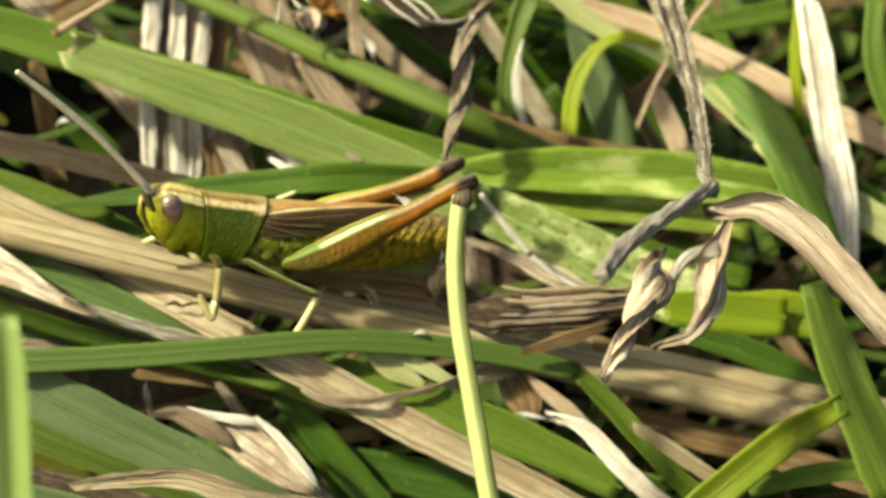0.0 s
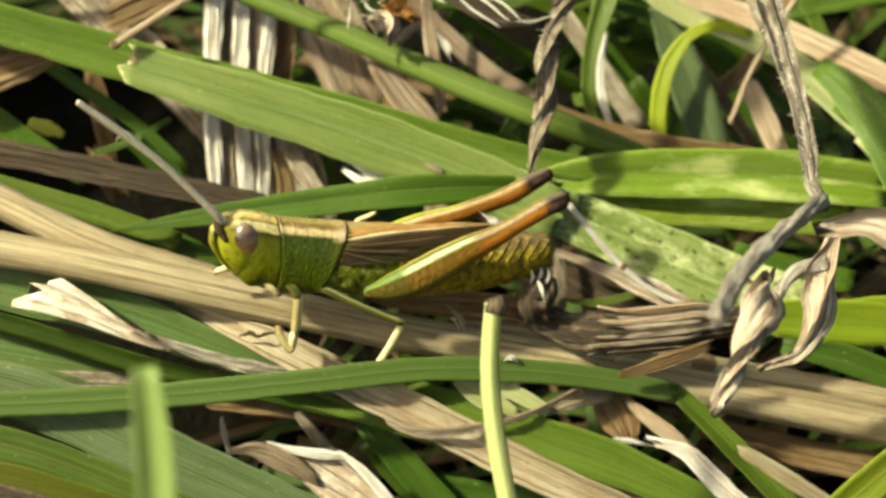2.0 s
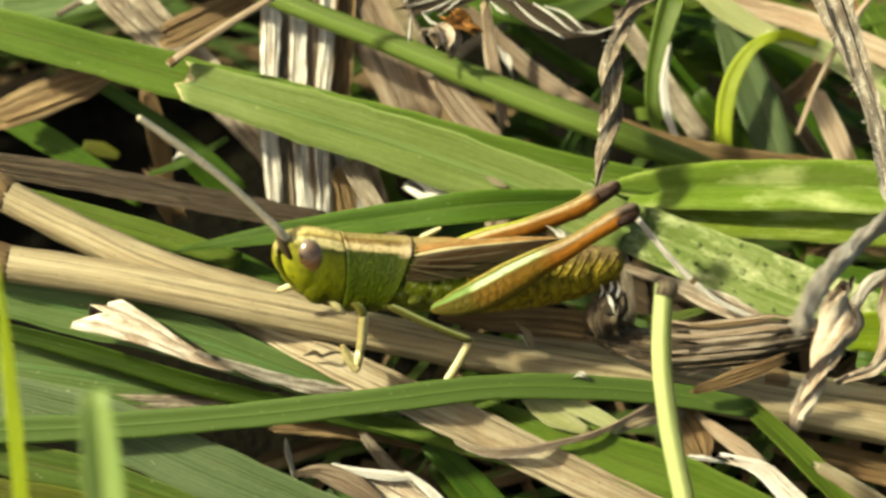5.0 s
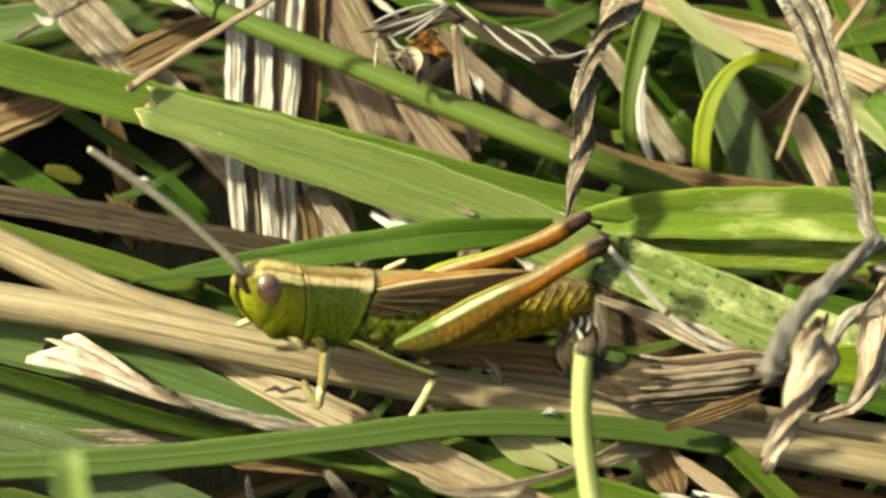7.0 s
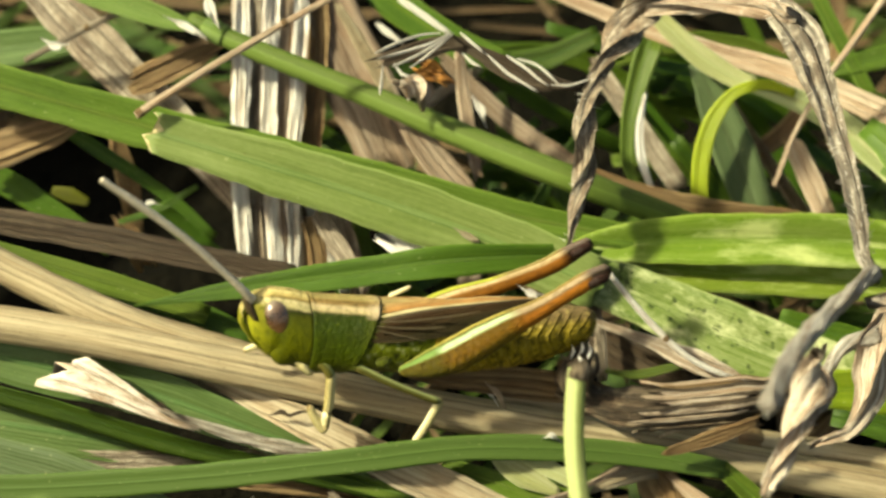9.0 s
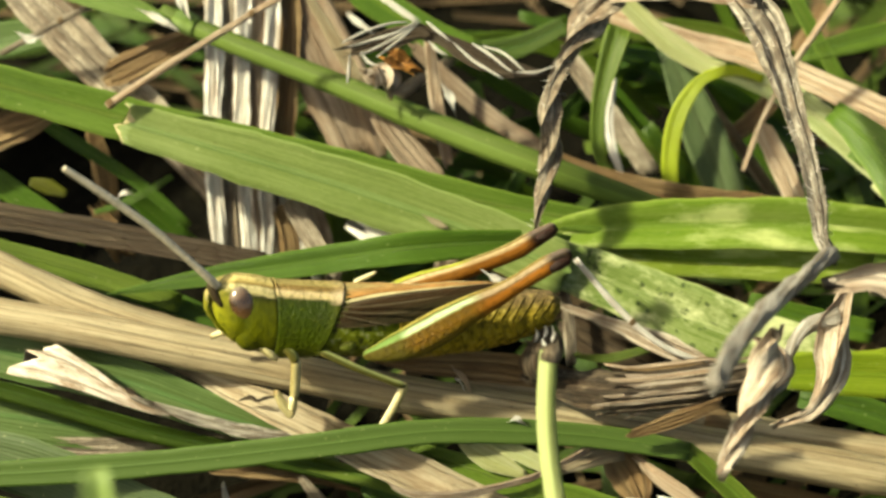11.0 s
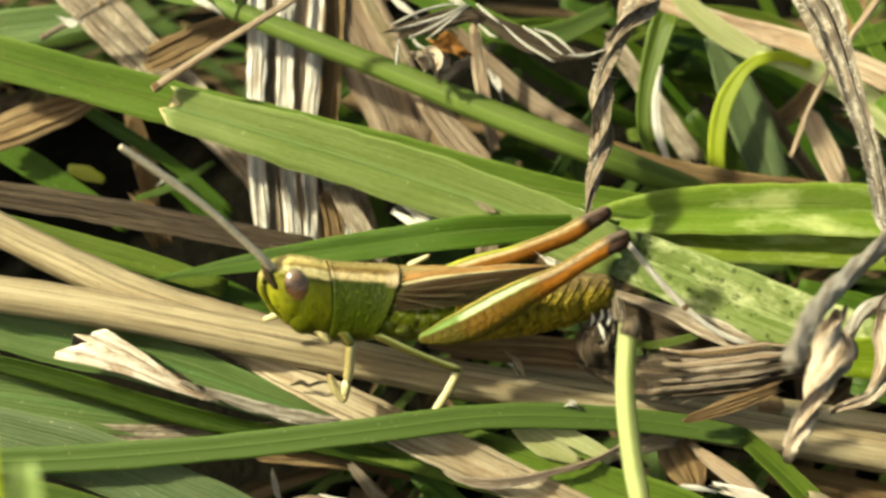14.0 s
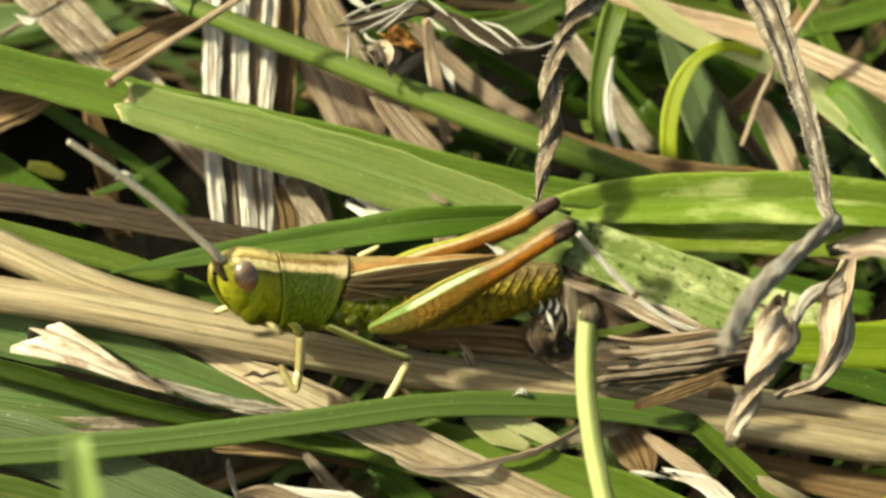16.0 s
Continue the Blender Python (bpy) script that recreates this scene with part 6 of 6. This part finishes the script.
blade("green blade lying at the foot of a fold", [(25.34, -7.50, 8.25), (28.71, -6.82, 8.94), (32.40, -6.45, 9.31), (36.10, -6.19, 9.56)], [1.0, 1.2, 1.2, 1.2], GREEN)
blade("dark olive blade behind", [(21.83, 2.16, 10.85), (25.69, 1.53, 10.22), (29.24, 0.45, 9.13), (32.16, -0.87, 7.81)], [1.2, 1.6, 1.4, 1.2], GREEN_DARK)
straw("thin brown straw crossing the dead bark", [(12.45, -3.37, 14.50), (14.67, -3.07, 15.24), (16.91, -2.60, 15.99)], [0.5, 0.8, 0.6], STRAW_BROWN)
blade("lime green blade beyond the withered tip", [(20.86, 3.14, 11.83), (22.66, 3.15, 11.83), (25.05, 3.04, 11.73), (28.04, 2.94, 11.62)], [1.8, 2.4, 2.4, 2.2], FRESH)

# ---- blades close in front ----
straw("broad curled withered leaf close in front", [(21.76, -3.22, 25.27), (23.73, -3.81, 26.09), (25.83, -5.49, 25.82), (27.91, -7.84, 24.88), (30.51, -10.45, 23.69), (33.32, -11.97, 22.17)], [1.6, 2.9, 3.1, 3.0, 2.8, 2.4], SMOOTH_DEAD, fibres=(6,), ragged=0.3, curl=95)
blade("thin blurred yellow green blade in front", [(-17.86, -16.75, 37.19), (-17.49, -19.61, 34.33), (-17.17, -21.68, 32.26), (-16.76, -25.17, 28.77)], [0.26, 0.52, 0.6, 0.6], LIME, tip=0.2)
straw("blurred withered leaf at the bottom edge", [(-10.19, -16.01, 16.71), (-7.80, -15.78, 16.95), (-5.14, -15.65, 17.08), (-1.94, -16.20, 16.53), (2.88, -16.52, 16.21)], [0.8, 1.1, 1.4, 1.0, 0.8], DULL, ragged=0.3, curl=60)


# ---- deep in the gap beside the antenna, and unseen shading blades beyond it ----
blade("dark green blade deep in a gap", [(-15.36, 16.63, 12.58), (-13.73, 16.01, 11.26), (-11.55, 14.89, 9.43)], [0.9, 1.3, 1.2], GREEN_DARK)
blade("olive dead blade piece deep in a gap", [(-21.20, 17.85, 12.39), (-20.07, 17.62, 12.16), (-19.11, 17.35, 11.89)], [0.5, 0.9, 0.4], OLIVE)
straw("brown curled leaf piece deep in a gap", [(-21.81, 16.49, 12.45), (-21.01, 16.34, 12.29), (-20.21, 16.11, 12.07)], [0.4, 0.7, 0.4], STRAW_BROWN, ragged=0.2)
straw("red brown leaf foot behind the antenna", [(-17.21, 16.03, 11.70), (-16.51, 15.38, 10.77), (-15.86, 14.75, 9.58)], [1.0, 1.5, 1.3], STRAW_BROWN, ragged=0.2)
# out of view, only there to cast shade into the gap
build_gap_shade()


# ---- chaff ----
def flake(label, pts, width, mat):
    COUNT[0] += 1
    shape = ribbon(pts, width, ragged=0.2, cols=7, n=10, seed=COUNT[0], tip=0.3, tail=0.3, curl=40)
    return grown("chaff_flake", shape, mat, label, "chaff", "chaff flakes")


flake("small white chaff flake on a straw", [(3.30, 0.10, 15.86), (3.58, -0.18, 15.58), (3.81, -0.49, 15.27)], [0.2, 0.35, 0.2], WHITE)
flake("white chaff flake under a green blade", [(5.89, -2.30, 12.04), (6.33, -2.54, 11.80), (6.67, -2.63, 11.72)], [0.3, 0.5, 0.3], WHITE)
flake("pale dry scar on a green blade", [(2.06, 9.29, 17.56), (2.67, 9.04, 17.30), (3.27, 8.85, 17.11)], [0.2, 0.36, 0.2], STRAW)
flake("white chaff flake on the cane", [(6.45, -2.79, 14.95), (6.67, -2.78, 15.10), (6.90, -2.83, 14.91)], [0.15, 0.25, 0.15], WHITE)
flake("white chaff flake under the wing tip", [(5.29, 2.04, 20.63), (5.63, 1.88, 20.47), (6.05, 1.84, 20.43)], [0.2, 0.4, 0.2], WHITE)
flake("dark seed husk on a green blade", [(-13.06, -1.82, 16.48), (-12.83, -1.96, 16.34), (-12.61, -2.04, 16.26)], [0.2, 0.3, 0.2], STRAW_DARK)
flake("dark wiry husk beside the fore foot", [(-7.26, -1.72, 15.45), (-6.87, -1.77, 15.68), (-6.51, -1.91, 15.54), (-6.11, -1.81, 15.64), (-5.68, -1.64, 15.53)], [0.12, 0.22, 0.14, 0.2, 0.1], STRAW_DARK)
flake("pale chaff flake in a dark gap", [(-15.26, 13.60, 15.22), (-14.95, 13.76, 15.37), (-14.64, 13.72, 15.33)], [0.15, 0.25, 0.15], WHITE)
flake("white chaff flake among straws", [(3.03, 17.69, 19.31), (3.28, 17.36, 18.98), (3.46, 17.03, 18.65)], [0.3, 0.5, 0.3], WHITE)
flake("white chaff flake on a grey straw", [(-20.64, 20.30, 21.35), (-20.23, 20.15, 21.20), (-19.79, 20.19, 21.24)], [0.3, 0.5, 0.3], WHITE)
flake("brown crumb at the abdomen tip", [(7.43, -0.85, 18.45), (7.91, -1.04, 18.25), (8.36, -0.85, 18.45)], [0.5, 0.8, 0.5], STRAW_DARK)
flake("white crumb at the abdomen tip", [(7.88, -0.94, 19.06), (8.10, -1.18, 18.82), (8.22, -1.48, 18.52)], [0.2, 0.3, 0.2], WHITE)


# ---- swaying cut stalk ----
def build_cut_stalk():
    thing = new("cut_grass_stalk")
    tagged(thing, "pale green cut grass stalk with a brown end, swaying", "grass stalk")
    part("stem", tube([(7.41, -6.78, 24.53), (7.31, -7.66, 23.65), (7.26, -8.95, 22.37), (7.41, -10.41, 20.90), (7.88, -12.43, 18.88), (8.92, -15.92, 15.39), (10.23, -20.14, 11.17)], [0.44, 0.46, 0.47, 0.48, 0.5, 0.5, 0.5], ribs=7, rib=0.04, lump=0.06), PALE_STEM, thing)
    part("cut_end", tube([(7.36, -6.60, 24.72), (7.44, -6.83, 24.48), (7.36, -7.15, 24.17)], [0.40, 0.54, 0.46], lump=0.3, n=8), BARK, thing, "withered brown cut end")
    return thing


PALE_STEM = leaf_material("pale_stem", (0.36, 0.45, 0.14), (0.52, 0.58, 0.26), (0.24, 0.33, 0.07), 6, 0.25)
CUT_STALK = build_cut_stalk()


NEAR_GREEN = leaf_material("near_stalk_green", (0.235, 0.315, 0.085), (0.30, 0.38, 0.12), (0.18, 0.26, 0.055), 5, 0.25)


def build_near_stalk():
    thing = new("cut_grass_stalk")
    tagged(thing, "blurred yellow green cut grass stalk, swaying close in front", "grass stalk")
    pts = [(-13.21, -28.93, 41.98), (-13.07, -29.67, 41.24), (-12.88, -30.77, 40.15), (-12.69, -32.41, 38.50), (-12.36, -35.15, 35.76)]
    shape = ribbon(pts, [1.25, 1.4, 1.5, 1.55, 1.6], tip=0.85, curl=50, seed=77)
    part("lamina", shape, NEAR_GREEN, thing)
    part("midrib", ridge(shape, 9, 4, 0.08), NEAR_GREEN, thing)
    return thing


NEAR_STALK = build_near_stalk()


# ---- movement ----
def motions():
    walk(CUT_STALK, [
        (0.0, pose(0.00089, 0.00224, 0.00224)),
        (0.5, pose(0.00091, 0.00151, 0.00151)),
        (1.0, pose(-0.00074, -0.00010, -0.00010)),
        (1.5, pose(-0.00208, -0.00042, -0.00042)),
        (2.0, pose(-0.00198, -0.00053, -0.00053)),
        (2.5, pose(-0.00212, -0.00051, -0.00051)),
        (3.0, pose(-0.00101, -0.00019, -0.00019)),
        (3.5, pose(-0.00042, -0.00006, -0.00006)),
        (4.0, pose(0.00305, 0.00085, 0.00085)),
        (6.5, pose(0.00126, -0.00016, -0.00016)),
        (7.0, pose(0.00045, -0.00017, -0.00017)),
        (7.5, pose(-0.00114, -0.00089, -0.00089)),
        (8.0, pose(-0.00099, -0.00065, -0.00065)),
        (8.5, pose(0.00016, -0.00027, -0.00027)),
        (9.0, pose(0.00000, 0.00000, 0.00000)),
        (9.5, pose(-0.00052, -0.00023, -0.00023)),
        (10.0, pose(-0.00039, -0.00024, -0.00024)),
        (12.5, pose(0.00197, 0.00040, 0.00040)),
        (13.0, pose(0.00061, -0.00025, -0.00025)),
        (13.5, pose(0.00071, -0.00011, -0.00011)),
        (14.0, pose(0.00138, 0.00022, 0.00022)),
        (14.5, pose(0.00236, 0.00056, 0.00056)),
        (15.0, pose(0.00225, 0.00049, 0.00049)),
        (15.5, pose(0.00260, 0.00043, 0.00043)),
        (16.0, pose(0.00212, 0.00024, 0.00024)),
    ])
    walk(NEAR_STALK, [
        (0.0, pose(0.00324, -0.00026, -0.00026)),
        (0.5, pose(0.00352, 0.00116, 0.00116)),
        (1.0, pose(-0.00035, 0.00057, 0.00057)),
        (1.5, pose(0.00140, 0.00063, 0.00063)),
        (2.0, pose(0.00533, 0.00077, 0.00077)),
        (2.5, pose(0.00625, 0.00069, 0.00069)),
        (3.0, pose(0.00339, 0.00050, 0.00050)),
        (3.5, pose(-0.00000, 0.00003, 0.00003)),
        (4.0, pose(0.00049, 0.00044, 0.00044)),
        (6.5, pose(0.00156, 0.00050, 0.00050)),
        (7.0, pose(0.00255, 0.00046, 0.00046)),
        (7.5, pose(0.00319, 0.00009, 0.00009)),
        (8.0, pose(0.00443, 0.00008, 0.00008)),
        (8.5, pose(0.00313, 0.00067, 0.00067)),
        (9.0, pose(0.00068, 0.00025, 0.00025)),
        (9.5, pose(0.00132, -0.00008, -0.00008)),
        (10.0, pose(0.00766, 0.00047, 0.00047)),
        (12.5, pose(-0.00028, 0.00011, 0.00011)),
        (13.0, pose(0.00109, -0.00034, -0.00034)),
        (13.5, pose(0.00051, 0.00002, 0.00002)),
        (14.0, pose(-0.00055, -0.00012, -0.00012)),
        (14.5, pose(0.00180, 0.00052, 0.00052)),
        (15.0, pose(0.00198, 0.00016, 0.00016)),
        (15.5, pose(0.00162, 0.00021, 0.00021)),
        (16.0, pose(0.00355, 0.00015, 0.00015)),
    ])


motions()
